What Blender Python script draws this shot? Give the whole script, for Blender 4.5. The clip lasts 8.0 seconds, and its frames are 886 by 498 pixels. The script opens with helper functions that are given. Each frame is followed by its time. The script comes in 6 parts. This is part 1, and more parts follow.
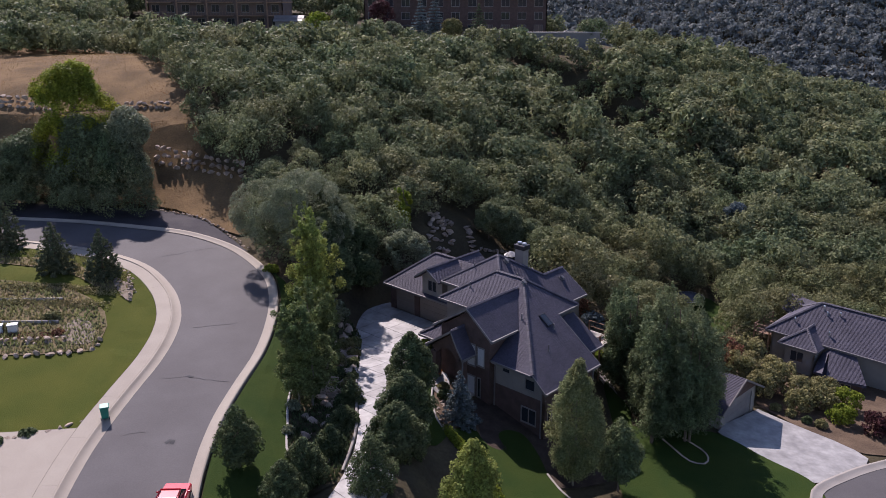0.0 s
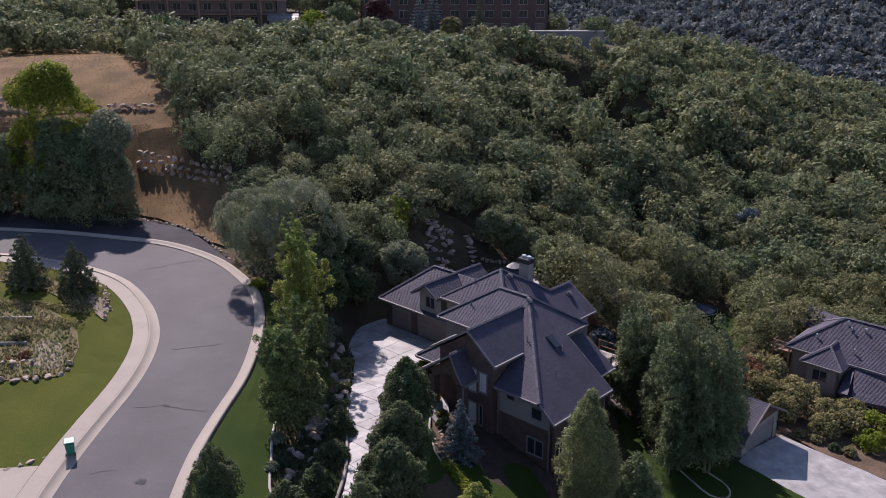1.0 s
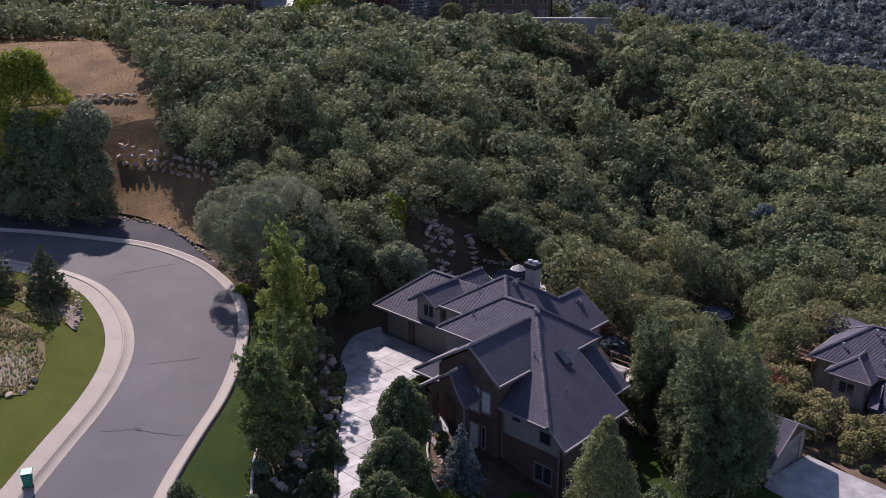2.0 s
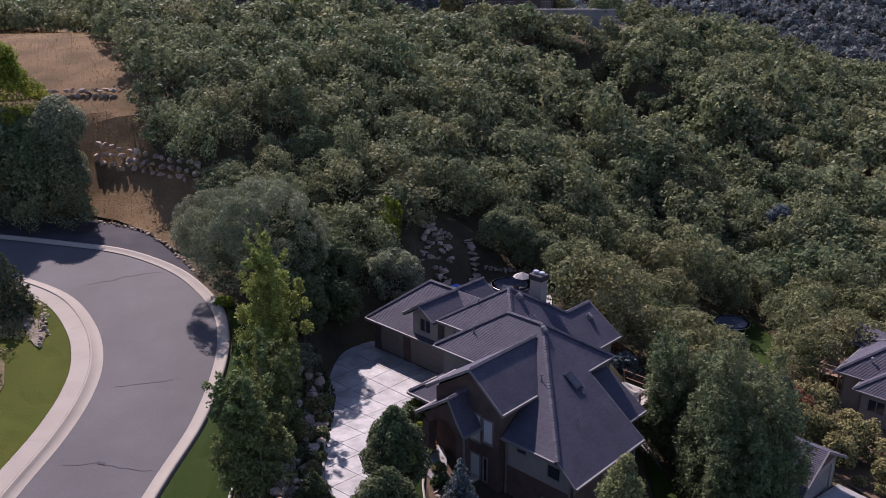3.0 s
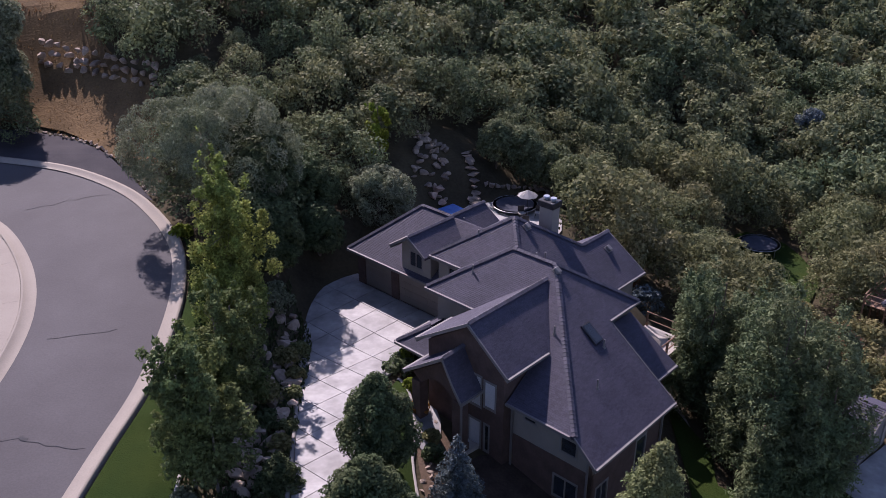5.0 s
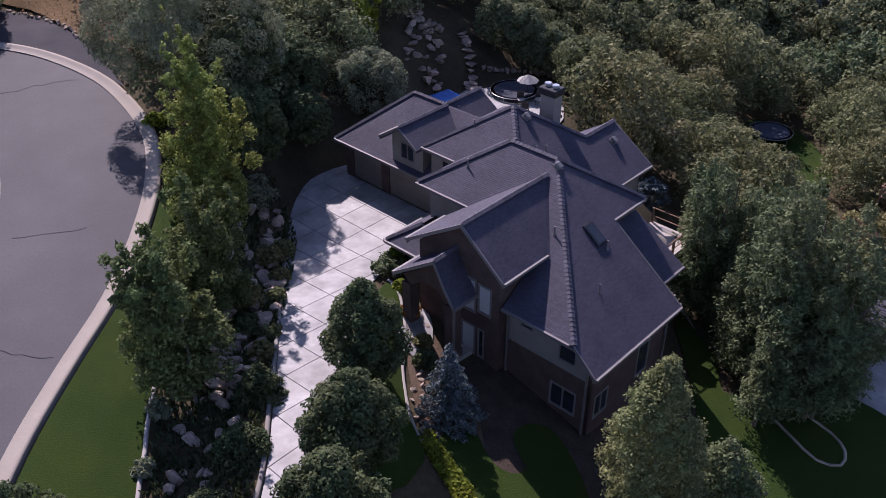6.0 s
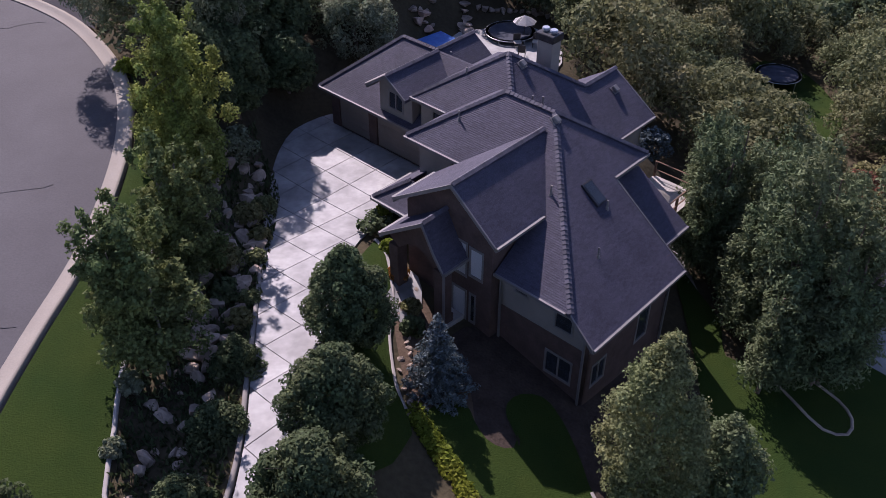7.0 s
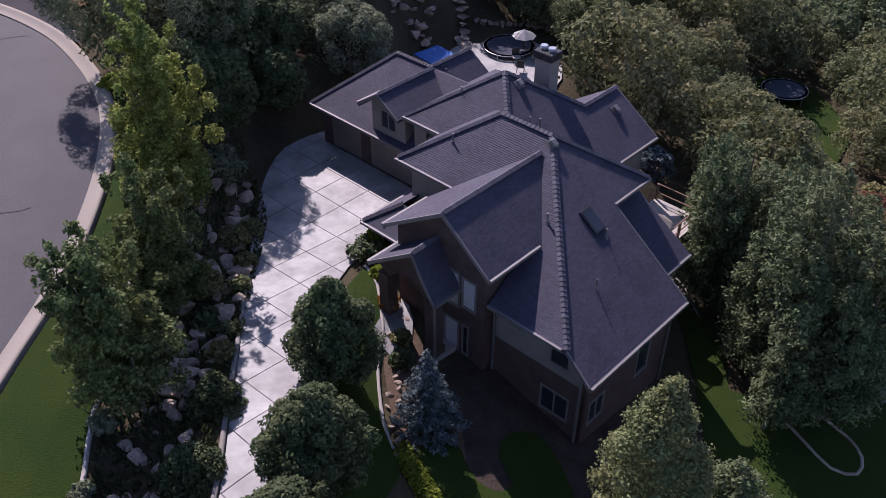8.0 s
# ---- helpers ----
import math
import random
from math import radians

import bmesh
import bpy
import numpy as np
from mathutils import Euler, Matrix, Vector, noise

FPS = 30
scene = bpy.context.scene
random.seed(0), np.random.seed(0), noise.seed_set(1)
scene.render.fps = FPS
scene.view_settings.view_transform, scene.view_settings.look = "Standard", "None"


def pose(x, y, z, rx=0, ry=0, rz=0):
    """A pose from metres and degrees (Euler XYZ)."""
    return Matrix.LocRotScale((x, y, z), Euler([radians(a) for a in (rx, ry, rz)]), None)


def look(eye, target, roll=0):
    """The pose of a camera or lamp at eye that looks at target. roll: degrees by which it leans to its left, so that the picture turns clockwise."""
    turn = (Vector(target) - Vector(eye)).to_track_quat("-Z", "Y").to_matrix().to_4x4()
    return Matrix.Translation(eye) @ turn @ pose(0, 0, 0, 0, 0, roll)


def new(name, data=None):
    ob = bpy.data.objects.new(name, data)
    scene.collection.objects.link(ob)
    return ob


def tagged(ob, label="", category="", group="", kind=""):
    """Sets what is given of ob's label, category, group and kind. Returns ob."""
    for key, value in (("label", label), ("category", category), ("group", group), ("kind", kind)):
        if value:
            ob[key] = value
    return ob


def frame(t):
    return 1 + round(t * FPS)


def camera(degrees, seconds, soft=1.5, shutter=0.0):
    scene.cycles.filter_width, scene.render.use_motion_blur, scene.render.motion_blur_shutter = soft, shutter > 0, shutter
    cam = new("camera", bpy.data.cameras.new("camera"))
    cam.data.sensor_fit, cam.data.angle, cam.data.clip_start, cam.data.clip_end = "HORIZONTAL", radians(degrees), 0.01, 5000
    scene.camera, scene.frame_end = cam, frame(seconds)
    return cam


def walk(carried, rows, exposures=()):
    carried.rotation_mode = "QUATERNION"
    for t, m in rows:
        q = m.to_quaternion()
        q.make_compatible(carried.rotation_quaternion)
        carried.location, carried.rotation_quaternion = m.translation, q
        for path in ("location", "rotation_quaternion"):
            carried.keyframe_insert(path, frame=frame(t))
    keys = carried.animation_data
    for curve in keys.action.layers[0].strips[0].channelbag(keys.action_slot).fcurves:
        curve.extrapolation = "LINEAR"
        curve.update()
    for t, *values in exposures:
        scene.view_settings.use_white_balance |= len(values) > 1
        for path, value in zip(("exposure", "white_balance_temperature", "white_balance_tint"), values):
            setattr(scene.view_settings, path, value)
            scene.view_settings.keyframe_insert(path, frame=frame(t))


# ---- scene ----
# seconds, eye in metres, then yaw, pitch and roll in degrees
ROWS = [
    (0.0, 0.000, 0.000, 34.000, 0.00, -18.50, 0.06),
    (0.5, 0.005, 2.973, 33.692, -0.05, -18.50, 0.07),
    (1.0, 0.074, 6.014, 33.356, -0.05, -18.54, 0.13),
    (1.5, 0.070, 9.110, 32.976, -0.05, -18.87, 0.10),
    (2.8, 0.208, 17.266, 31.956, -0.03, -19.66, -0.01),
    (3.0, 0.247, 18.427, 31.761, -0.04, -19.68, 0.02),
    (3.5, 0.328, 21.296, 31.280, -0.04, -20.09, 0.08),
    (4.0, 0.382, 24.077, 30.844, -0.06, -22.16, 0.02),
    (4.2, 0.381, 25.170, 30.700, -0.10, -23.02, -0.01),
    (5.3, 0.602, 29.972, 29.518, -0.25, -27.46, 0.08),
    (5.5, 0.679, 30.674, 29.350, -0.22, -28.30, 0.10),
    (6.0, 0.861, 32.362, 28.773, -0.27, -33.97, -0.02),
    (6.5, 1.060, 33.976, 28.386, -0.33, -38.16, -0.04),
    (7.0, 1.267, 35.295, 28.214, -0.41, -38.10, -0.11),
    (7.5, 1.556, 36.485, 28.143, -0.23, -38.05, -0.16),
    (8.0, 1.822, 37.454, 28.001, -0.07, -37.84, -0.20),
]
cam = camera(52.74, 8.0, soft=0.8)
walk(cam, [(t, pose(x, y, z, 90 + pitch, roll, yaw)) for t, x, y, z, yaw, pitch, roll in ROWS],
     [(0.0, 0.79, 6420, 29), (4.2, 0.77, 6280, 36), (6.0, 0.73, 6150, 37), (8.0, 0.69, 6150, 35)])

# ---- world, sun ----
SUN_EL, SUN_AZ = 42.0, -22.5          # degrees above the horizon; clockwise from +y
world = bpy.data.worlds.new("sky")
scene.world = world
world.use_nodes = True
wn = world.node_tree
sky = wn.nodes.new("ShaderNodeTexSky")
sky.sky_type, sky.sun_disc = "NISHITA", False
sky.sun_elevation, sky.sun_rotation = radians(SUN_EL), radians(SUN_AZ)
sky.altitude, sky.air_density, sky.dust_density = 1500, 1.0, 1.0
wn.links.new(sky.outputs["Color"], wn.nodes["Background"].inputs["Color"])
wn.nodes["Background"].inputs["Strength"].default_value = 0.1
sun = new("sun", bpy.data.lights.new("sun", "SUN"))
sun.data.energy, sun.data.angle, sun.data.color = 4.0, radians(0.5), (1.0, 0.95, 0.87)
sa, se = radians(SUN_AZ), radians(SUN_EL)
SUN_WAY = Vector((math.sin(sa) * math.cos(se), math.cos(sa) * math.cos(se), math.sin(se)))
sun.matrix_world = look(Vector((0, 90, 0)) + SUN_WAY * 200, (0, 90, 0))
scene.view_settings.exposure = 0.0


# ---- materials ----
def material(name, a, b, scale=3.0, rough=0.8, bump=0.2, metal=0.0, fine=40.0, fine_amount=0.35, per="", vary=0.5, leafy=0.0, stretch=None, spec=0.5, bump_far=0.02):
    """Two colours mixed by noise at two scales; per 'object' or 'island' adds a random shift of value; leafy lets light through."""
    m = bpy.data.materials.new(name)
    m.use_nodes = True
    nt = m.node_tree
    n, l = nt.nodes, nt.links
    bsdf = n["Principled BSDF"]
    co = n.new("ShaderNodeTexCoord")
    src = co.outputs["Object"]
    if stretch:
        mp = n.new("ShaderNodeMapping")
        mp.inputs["Scale"].default_value = stretch
        l.new(src, mp.inputs["Vector"])
        src = mp.outputs["Vector"]

    def noise_node(s, detail):
        t = n.new("ShaderNodeTexNoise")
        t.inputs["Scale"].default_value, t.inputs["Detail"].default_value = s, detail
        l.new(src, t.inputs["Vector"])
        return t.outputs["Fac"]

    def math_node(op, x, y):
        t = n.new("ShaderNodeMath")
        t.operation = op
        for i, v in enumerate((x, y)):
            if isinstance(v, float):
                t.inputs[i].default_value = v
            else:
                l.new(v, t.inputs[i])
        return t.outputs[0]

    big, small = noise_node(scale, 3.0), noise_node(fine, 4.0)
    ramp = n.new("ShaderNodeMapRange")
    ramp.inputs[1].default_value, ramp.inputs[2].default_value = 0.32, 0.68
    l.new(big, ramp.inputs[0])
    mix = n.new("ShaderNodeMix")
    mix.data_type = "RGBA"
    l.new(ramp.outputs[0], mix.inputs["Factor"])
    mix.inputs["A"].default_value, mix.inputs["B"].default_value = (*a, 1), (*b, 1)
    value = math_node("MULTIPLY_ADD", small, fine_amount * 2)
    value.node.inputs[2].default_value = 1.0 - fine_amount
    if per:
        if per == "object":
            rnd = n.new("ShaderNodeObjectInfo").outputs["Random"]
        else:
            rnd = n.new("ShaderNodeNewGeometry").outputs["Random Per Island"]
        shift = math_node("MULTIPLY_ADD", rnd, vary)
        shift.node.inputs[2].default_value = 1.0 - vary / 2
        value = math_node("MULTIPLY", value, shift)
    hsv = n.new("ShaderNodeHueSaturation")
    l.new(mix.outputs["Result"], hsv.inputs["Color"])
    l.new(value, hsv.inputs["Value"])
    if leafy:
        hue = math_node("MULTIPLY_ADD", noise_node(scale * 0.6, 2.0), -0.14)
        hue.node.inputs[2].default_value = 0.57
        l.new(hue, hsv.inputs["Hue"])
    l.new(hsv.outputs["Color"], bsdf.inputs["Base Color"])
    bsdf.inputs["Roughness"].default_value, bsdf.inputs["Metallic"].default_value = rough, metal
    bsdf.inputs["Specular IOR Level"].default_value = spec
    if bump:
        bn = n.new("ShaderNodeBump")
        bn.inputs["Strength"].default_value, bn.inputs["Distance"].default_value = bump, bump_far
        l.new(small, bn.inputs["Height"])
        l.new(bn.outputs["Normal"], bsdf.inputs["Normal"])
    if leafy:
        tr = n.new("ShaderNodeBsdfTranslucent")
        l.new(hsv.outputs["Color"], tr.inputs["Color"])
        ms = n.new("ShaderNodeMixShader")
        ms.inputs[0].default_value = leafy
        l.new(bsdf.outputs[0], ms.inputs[1])
        l.new(tr.outputs[0], ms.inputs[2])
        l.new(ms.outputs[0], n["Material Output"].inputs["Surface"])
    return m


def leaf(name, a, b, scale=0.18, through_light=0.3):
    return material(name, a, b, scale=scale, rough=0.55, bump=0.0, fine=1.1, fine_amount=0.35, per="island", vary=0.8, leafy=through_light, spec=0.04)


M = dict(
    soil=material("soil", (0.085, 0.06, 0.042), (0.14, 0.1, 0.068), 0.4, 0.95, 0.6, fine=6, fine_amount=0.4, bump_far=0.1, spec=0.1),
    litter=material("leaf_litter", (0.05, 0.042, 0.026), (0.085, 0.07, 0.04), 0.3, 0.95, 0.6, fine=4, bump_far=0.1, spec=0.1),
    dry=material("dry_grass", (0.19, 0.125, 0.063), (0.105, 0.072, 0.038), 0.22, 0.95, 0.7, fine=5, fine_amount=0.4, bump_far=0.12, spec=0.08),
    lawn=material("lawn", (0.021, 0.042, 0.0085), (0.031, 0.05, 0.0095), 0.35, 0.95, 0.8, fine=14, fine_amount=0.35, bump_far=0.06, spec=0.08),
    corner_lawn=material("corner_lawn", (0.052, 0.066, 0.01), (0.07, 0.078, 0.013), 0.35, 0.95, 0.8, fine=14, fine_amount=0.35, bump_far=0.06, spec=0.08),
    # darker copy of the asphalt, with the bank trees' shade in its colour
    shaded_asphalt=material("shaded_asphalt", (0.04, 0.038, 0.044), (0.06, 0.056, 0.06), 0.4, 0.95, 0.4, fine=12, fine_amount=0.3, spec=0.2),
    asphalt=material("asphalt", (0.058, 0.054, 0.056), (0.078, 0.074, 0.076), 0.22, 0.85, 0.4, fine=9, fine_amount=0.22),
    tar=material("tar_seal", (0.06, 0.06, 0.063), (0.08, 0.08, 0.08), 1.0, 0.95, 0.0, spec=0.1),
    walk=material("pavement_concrete", (0.27, 0.235, 0.19), (0.30, 0.265, 0.215), 0.5, 0.85, 0.3, fine=12, fine_amount=0.15),
    concrete=material("concrete", (0.272, 0.248, 0.221), (0.320, 0.296, 0.265), 0.6, 0.85, 0.3, fine=12, fine_amount=0.15, per="object"),
    slab=material("driveway_concrete", (0.185, 0.18, 0.173), (0.32, 0.315, 0.3), 0.7, 0.6, 0.2, fine=2.6, fine_amount=0.3, per="object", vary=0.2),
    bed=material("planted_soil", (0.12, 0.1, 0.052), (0.165, 0.13, 0.075), 0.5, 0.95, 0.6, fine=5, fine_amount=0.5, bump_far=0.1, spec=0.1),
    gravel=material("tan_gravel", (0.17, 0.14, 0.105), (0.25, 0.21, 0.165), 1.6, 0.95, 0.8, fine=9, fine_amount=0.6, bump_far=0.1, spec=0.1),
    joint=material("joint_sand", (0.16, 0.15, 0.14), (0.19, 0.18, 0.165), 2.0, 0.95),
    shingle=material("roof_shingle", (0.054, 0.051, 0.072), (0.072, 0.068, 0.092), 0.6, 0.8, 0.5, fine=14, fine_amount=0.4, bump_far=0.02, per="island", vary=0.25, spec=0.3),
    cap=material("ridge_shingle", (0.058, 0.056, 0.075), (0.076, 0.073, 0.094), 2.0, 0.8, 0.4, per="island"),
    trim=material("painted_trim", (0.135, 0.126, 0.122), (0.165, 0.155, 0.15), 1.5, 0.5, 0.1, fine_amount=0.1),
    stucco=material("stucco", (0.197, 0.180, 0.160), (0.238, 0.218, 0.194), 0.8, 0.9, 0.4, fine=30, fine_amount=0.15),
    brick=material("brick", (0.068, 0.042, 0.035), (0.102, 0.065, 0.054), 1.5, 0.9, 0.5, fine=9, fine_amount=0.3),
    mortar=material("mortar_wall", (0.2, 0.14, 0.11), (0.25, 0.18, 0.14), 2.0, 0.95, 0.3),
    garage=material("garage_door_paint", (0.163, 0.136, 0.116), (0.190, 0.163, 0.136), 0.8, 0.6, 0.1, fine_amount=0.12),
    glass=material("window_glass", (0.02, 0.025, 0.03), (0.03, 0.035, 0.045), 0.5, 0.06, 0.0, spec=0.8),
    blind=material("window_blind", (0.45, 0.46, 0.47), (0.5, 0.5, 0.5), 2.0, 0.7, 0.1),
    frame=material("window_frame_paint", (0.163, 0.152, 0.142), (0.196, 0.185, 0.174), 2.0, 0.5, 0.1),
    dark=material("dark_metal", (0.03, 0.03, 0.033), (0.05, 0.05, 0.055), 3.0, 0.45, 0.1, metal=0.6),
    galv=material("galvanised_metal", (0.4, 0.41, 0.43), (0.5, 0.51, 0.53), 3.0, 0.35, 0.1, metal=0.8),
    rock=material("boulder_stone", (0.22, 0.17, 0.13), (0.42, 0.33, 0.255), 0.9, 0.9, 0.7, fine=6, fine_amount=0.3, per="object", bump_far=0.08),
    wood=material("weathered_wood", (0.2, 0.12, 0.075), (0.28, 0.17, 0.11), 1.5, 0.8, 0.3, stretch=(1, 1, 6)),
    bark=material("bark", (0.1, 0.075, 0.055), (0.16, 0.12, 0.09), 3.0, 0.95, 0.7, fine=18, bump_far=0.04),
    pale_bark=material("pale_bark", (0.16, 0.14, 0.11), (0.22, 0.2, 0.165), 2.0, 0.9, 0.4, fine=10, fine_amount=0.4),
    red_paint=material("red_car_paint", (0.5, 0.03, 0.05), (0.55, 0.04, 0.06), 0.5, 0.25, 0.0, fine_amount=0.03),
    rubber=material("rubber", (0.02, 0.02, 0.02), (0.03, 0.03, 0.03), 5.0, 0.8),
    bin=material("green_plastic", (0.01, 0.16, 0.11), (0.015, 0.2, 0.14), 2.0, 0.5, 0.1, fine_amount=0.1),
    cover=material("blue_cover", (0.03, 0.12, 0.42), (0.05, 0.2, 0.55), 2.0, 0.35, 0.2),
    mat=material("trampoline_mat", (0.055, 0.06, 0.078), (0.075, 0.082, 0.1), 2.0, 0.95, 0.1, spec=0.1),
    canvas=material("canvas", (0.374, 0.340, 0.299), (0.422, 0.388, 0.340), 2.0, 0.8, 0.2),
    white=material("white_paint", (0.476, 0.476, 0.476), (0.530, 0.530, 0.524), 2.0, 0.5, 0.1),
    dark_wood=material("dark_siding", (0.1, 0.07, 0.06), (0.14, 0.1, 0.08), 0.5, 0.8, 0.3),
    grey_wall=material("grey_block_wall", (0.16, 0.155, 0.15), (0.21, 0.2, 0.19), 0.4, 0.9, 0.3),
    oak=leaf("oak_leaves", (0.105, 0.136, 0.072), (0.23, 0.243, 0.122), 0.16),
    # oak green shifted to blue-grey: distance haze put into the leaf colour
    oak_hazed=leaf("hazed_oak_leaves", (0.125, 0.147, 0.15), (0.175, 0.197, 0.19), 0.06),
    linden=leaf("linden_leaves", (0.062, 0.085, 0.04), (0.1, 0.122, 0.056), 0.5, 0.2),
    aspen=leaf("aspen_leaves", (0.25, 0.285, 0.075), (0.18, 0.215, 0.065), 0.25, 0.45),
    aspen_green=leaf("green_aspen_leaves", (0.15, 0.175, 0.062), (0.105, 0.138, 0.06), 0.3),
    birch=leaf("birch_leaves", (0.165, 0.185, 0.08), (0.22, 0.23, 0.105), 0.3, 0.3),
    olive_oak=leaf("yellowing_oak_leaves", (0.13, 0.148, 0.07), (0.21, 0.205, 0.1), 0.16),
    meadow=leaf("meadow_plants", (0.2, 0.215, 0.085), (0.26, 0.24, 0.12), 0.5),
    mulch=material("bark_mulch", (0.045, 0.034, 0.027), (0.07, 0.053, 0.042), 1.2, 0.95, 0.7, fine=7, fine_amount=0.4, bump_far=0.08, spec=0.1),
    pink_rock=material("pink_sandstone", (0.42, 0.27, 0.2), (0.55, 0.4, 0.32), 1.2, 0.9, 0.5, fine=6, bump_far=0.06),
    willow=leaf("willow_leaves", (0.18, 0.205, 0.12), (0.23, 0.25, 0.16), 0.3),
    poplar=leaf("poplar_leaves", (0.098, 0.13, 0.062), (0.158, 0.186, 0.095), 0.3, 0.25),
    olive=leaf("olive_leaves", (0.17, 0.165, 0.075), (0.24, 0.215, 0.095), 0.3),
    lime=leaf("yellow_green_leaves", (0.2, 0.24, 0.03), (0.15, 0.19, 0.03), 0.4, 0.4),
    spruce=leaf("blue_spruce_needles", (0.1, 0.13, 0.13), (0.13, 0.16, 0.165), 0.6, 0.15),
    pine=leaf("pine_needles", (0.08, 0.095, 0.055), (0.11, 0.125, 0.07), 0.5, 0.15),
    rust=leaf("rust_leaves", (0.195, 0.090, 0.053), (0.135, 0.075, 0.045), 0.5),
    plum=leaf("plum_leaves", (0.06, 0.025, 0.03), (0.08, 0.035, 0.035), 0.5),
    flower=leaf("orange_flowers", (0.4, 0.14, 0.04), (0.28, 0.18, 0.05), 0.8),
    straw=leaf("straw", (0.21, 0.135, 0.06), (0.13, 0.085, 0.038), 0.15, 0.5),
)


# ---- mesh helpers ----
def part(name, bm, mat_name, parent=None, label=""):
    me = bpy.data.meshes.new(name)
    bm.to_mesh(me)
    bm.free()
    me.materials.append(M[mat_name])
    ob = new(name, me)
    ob.parent = parent
    return tagged(ob, label)


def np_mesh(name, verts, faces, mat_name, parent=None, label=""):
    """A mesh out of numpy arrays: verts (n, 3) and faces (m, 3 or 4)."""
    me = bpy.data.meshes.new(name)
    n, k = faces.shape
    me.vertices.add(len(verts))
    me.vertices.foreach_set("co", verts.astype(np.float32).ravel())
    me.loops.add(n * k)
    me.loops.foreach_set("vertex_index", faces.astype(np.int32).ravel())
    me.polygons.add(n)
    me.polygons.foreach_set("loop_start", np.arange(0, n * k, k, dtype=np.int32))
    me.update(calc_edges=True)
    me.materials.append(M[mat_name])
    ob = new(name, me)
    ob.parent = parent
    return tagged(ob, label)


def thing(name, label, category, place=(0, 0, 0), turn=0.0, group="", kind=""):
    ob = new(name)
    ob.matrix_basis = pose(*place, 0, 0, turn)
    return tagged(ob, label, category, group, kind)


def box(bm, x0, y0, z0, x1, y1, z1, bevel=0.0, m=None):
    made = bmesh.ops.create_cube(bm, size=1)["verts"]
    for v in made:
        v.co = Vector((x0 + (v.co.x + 0.5) * (x1 - x0), y0 + (v.co.y + 0.5) * (y1 - y0), z0 + (v.co.z + 0.5) * (z1 - z0)))
    if bevel:
        edges = {e for v in made for e in v.link_edges}
        made = bmesh.ops.bevel(bm, geom=list(edges), offset=bevel, segments=1, affect="EDGES")["verts"]
    if m is not None:
        bmesh.ops.transform(bm, matrix=m, verts=made)
    return bm


def cyl(bm, p, q, r0, r1, n=10):
    p, q = Vector(p), Vector(q)
    d = q - p
    m = Matrix.Translation((p + q) / 2) @ d.to_track_quat("Z", "Y").to_matrix().to_4x4()
    bmesh.ops.create_cone(bm, cap_ends=True, segments=n, radius1=r0, radius2=r1, depth=d.length, matrix=m)
    return bm


def prism(bm, poly, thick):
    """Closed slab under a 3D polygon, thick metres down."""
    top = [bm.verts.new(p) for p in poly]
    low = [bm.verts.new((p[0], p[1], p[2] - thick)) for p in poly]
    bm.faces.new(top)
    bm.faces.new(low[::-1])
    for i in range(len(poly)):
        j = (i + 1) % len(poly)
        bm.faces.new((top[j], top[i], low[i], low[j]))
    return bm


def clip(poly, a, b, c):
    """The part of a polygon (tuples, first two numbers x and y) where a*x + b*y <= c."""
    out = []
    for i, p in enumerate(poly):
        q = poly[(i + 1) % len(poly)]
        dp, dq = a * p[0] + b * p[1] - c, a * q[0] + b * q[1] - c
        if dp <= 0:
            out.append(p)
        if (dp < 0 < dq) or (dq < 0 < dp):
            t = dp / (dp - dq)
            out.append(tuple(p[k] + (q[k] - p[k]) * t for k in range(len(p))))
    return out


def spline(points, step=1.0):
    """A smooth line through plan points, with points every step metres or so."""
    pts = [np.array(p, float) for p in points]
    pts = [2 * pts[0] - pts[1]] + pts + [2 * pts[-1] - pts[-2]]
    out = []
    for i in range(1, len(pts) - 2):
        p0, p1, p2, p3 = pts[i - 1:i + 3]
        n = max(2, int(np.linalg.norm(p2 - p1) / step))
        for k in range(n):
            t = k / n
            out.append(0.5 * (2 * p1 + (p2 - p0) * t + (2 * p0 - 5 * p1 + 4 * p2 - p3) * t * t + (3 * p1 - p0 - 3 * p2 + p3) * t ** 3))
    out.append(pts[-2])
    return np.array(out)


def offset(line, d):
    """The plan line moved d metres to its left."""
    t = np.gradient(line, axis=0)
    t /= np.linalg.norm(t, axis=1)[:, None]
    return line + d * np.stack([-t[:, 1], t[:, 0]], 1)


def inside(x, y, poly):
    x, y = np.asarray(x, float), np.asarray(y, float)
    hit = np.zeros(x.shape, bool)
    for (x0, y0), (x1, y1) in zip(poly, np.roll(poly, -1, 0)):
        if y0 != y1:
            hit ^= ((y0 > y) != (y1 > y)) & (x < (x1 - x0) * (y - y0) / (y1 - y0) + x0)
    return hit


def gap_to(x, y, poly, closed=True):
    """Distance in plan from points to a polygon's outline; 0 inside it when closed."""
    x, y = np.asarray(x, float), np.asarray(y, float)
    best = np.full(x.shape, 1e9)
    ends = np.roll(poly, -1, 0) if closed else poly[1:]
    for (x0, y0), (x1, y1) in zip(poly, ends):
        dx, dy = x1 - x0, y1 - y0
        t = np.clip(((x - x0) * dx + (y - y0) * dy) / (dx * dx + dy * dy + 1e-9), 0, 1)
        best = np.minimum(best, np.hypot(x - x0 - t * dx, y - y0 - t * dy))
    return np.where(inside(x, y, poly), 0, best) if closed else best


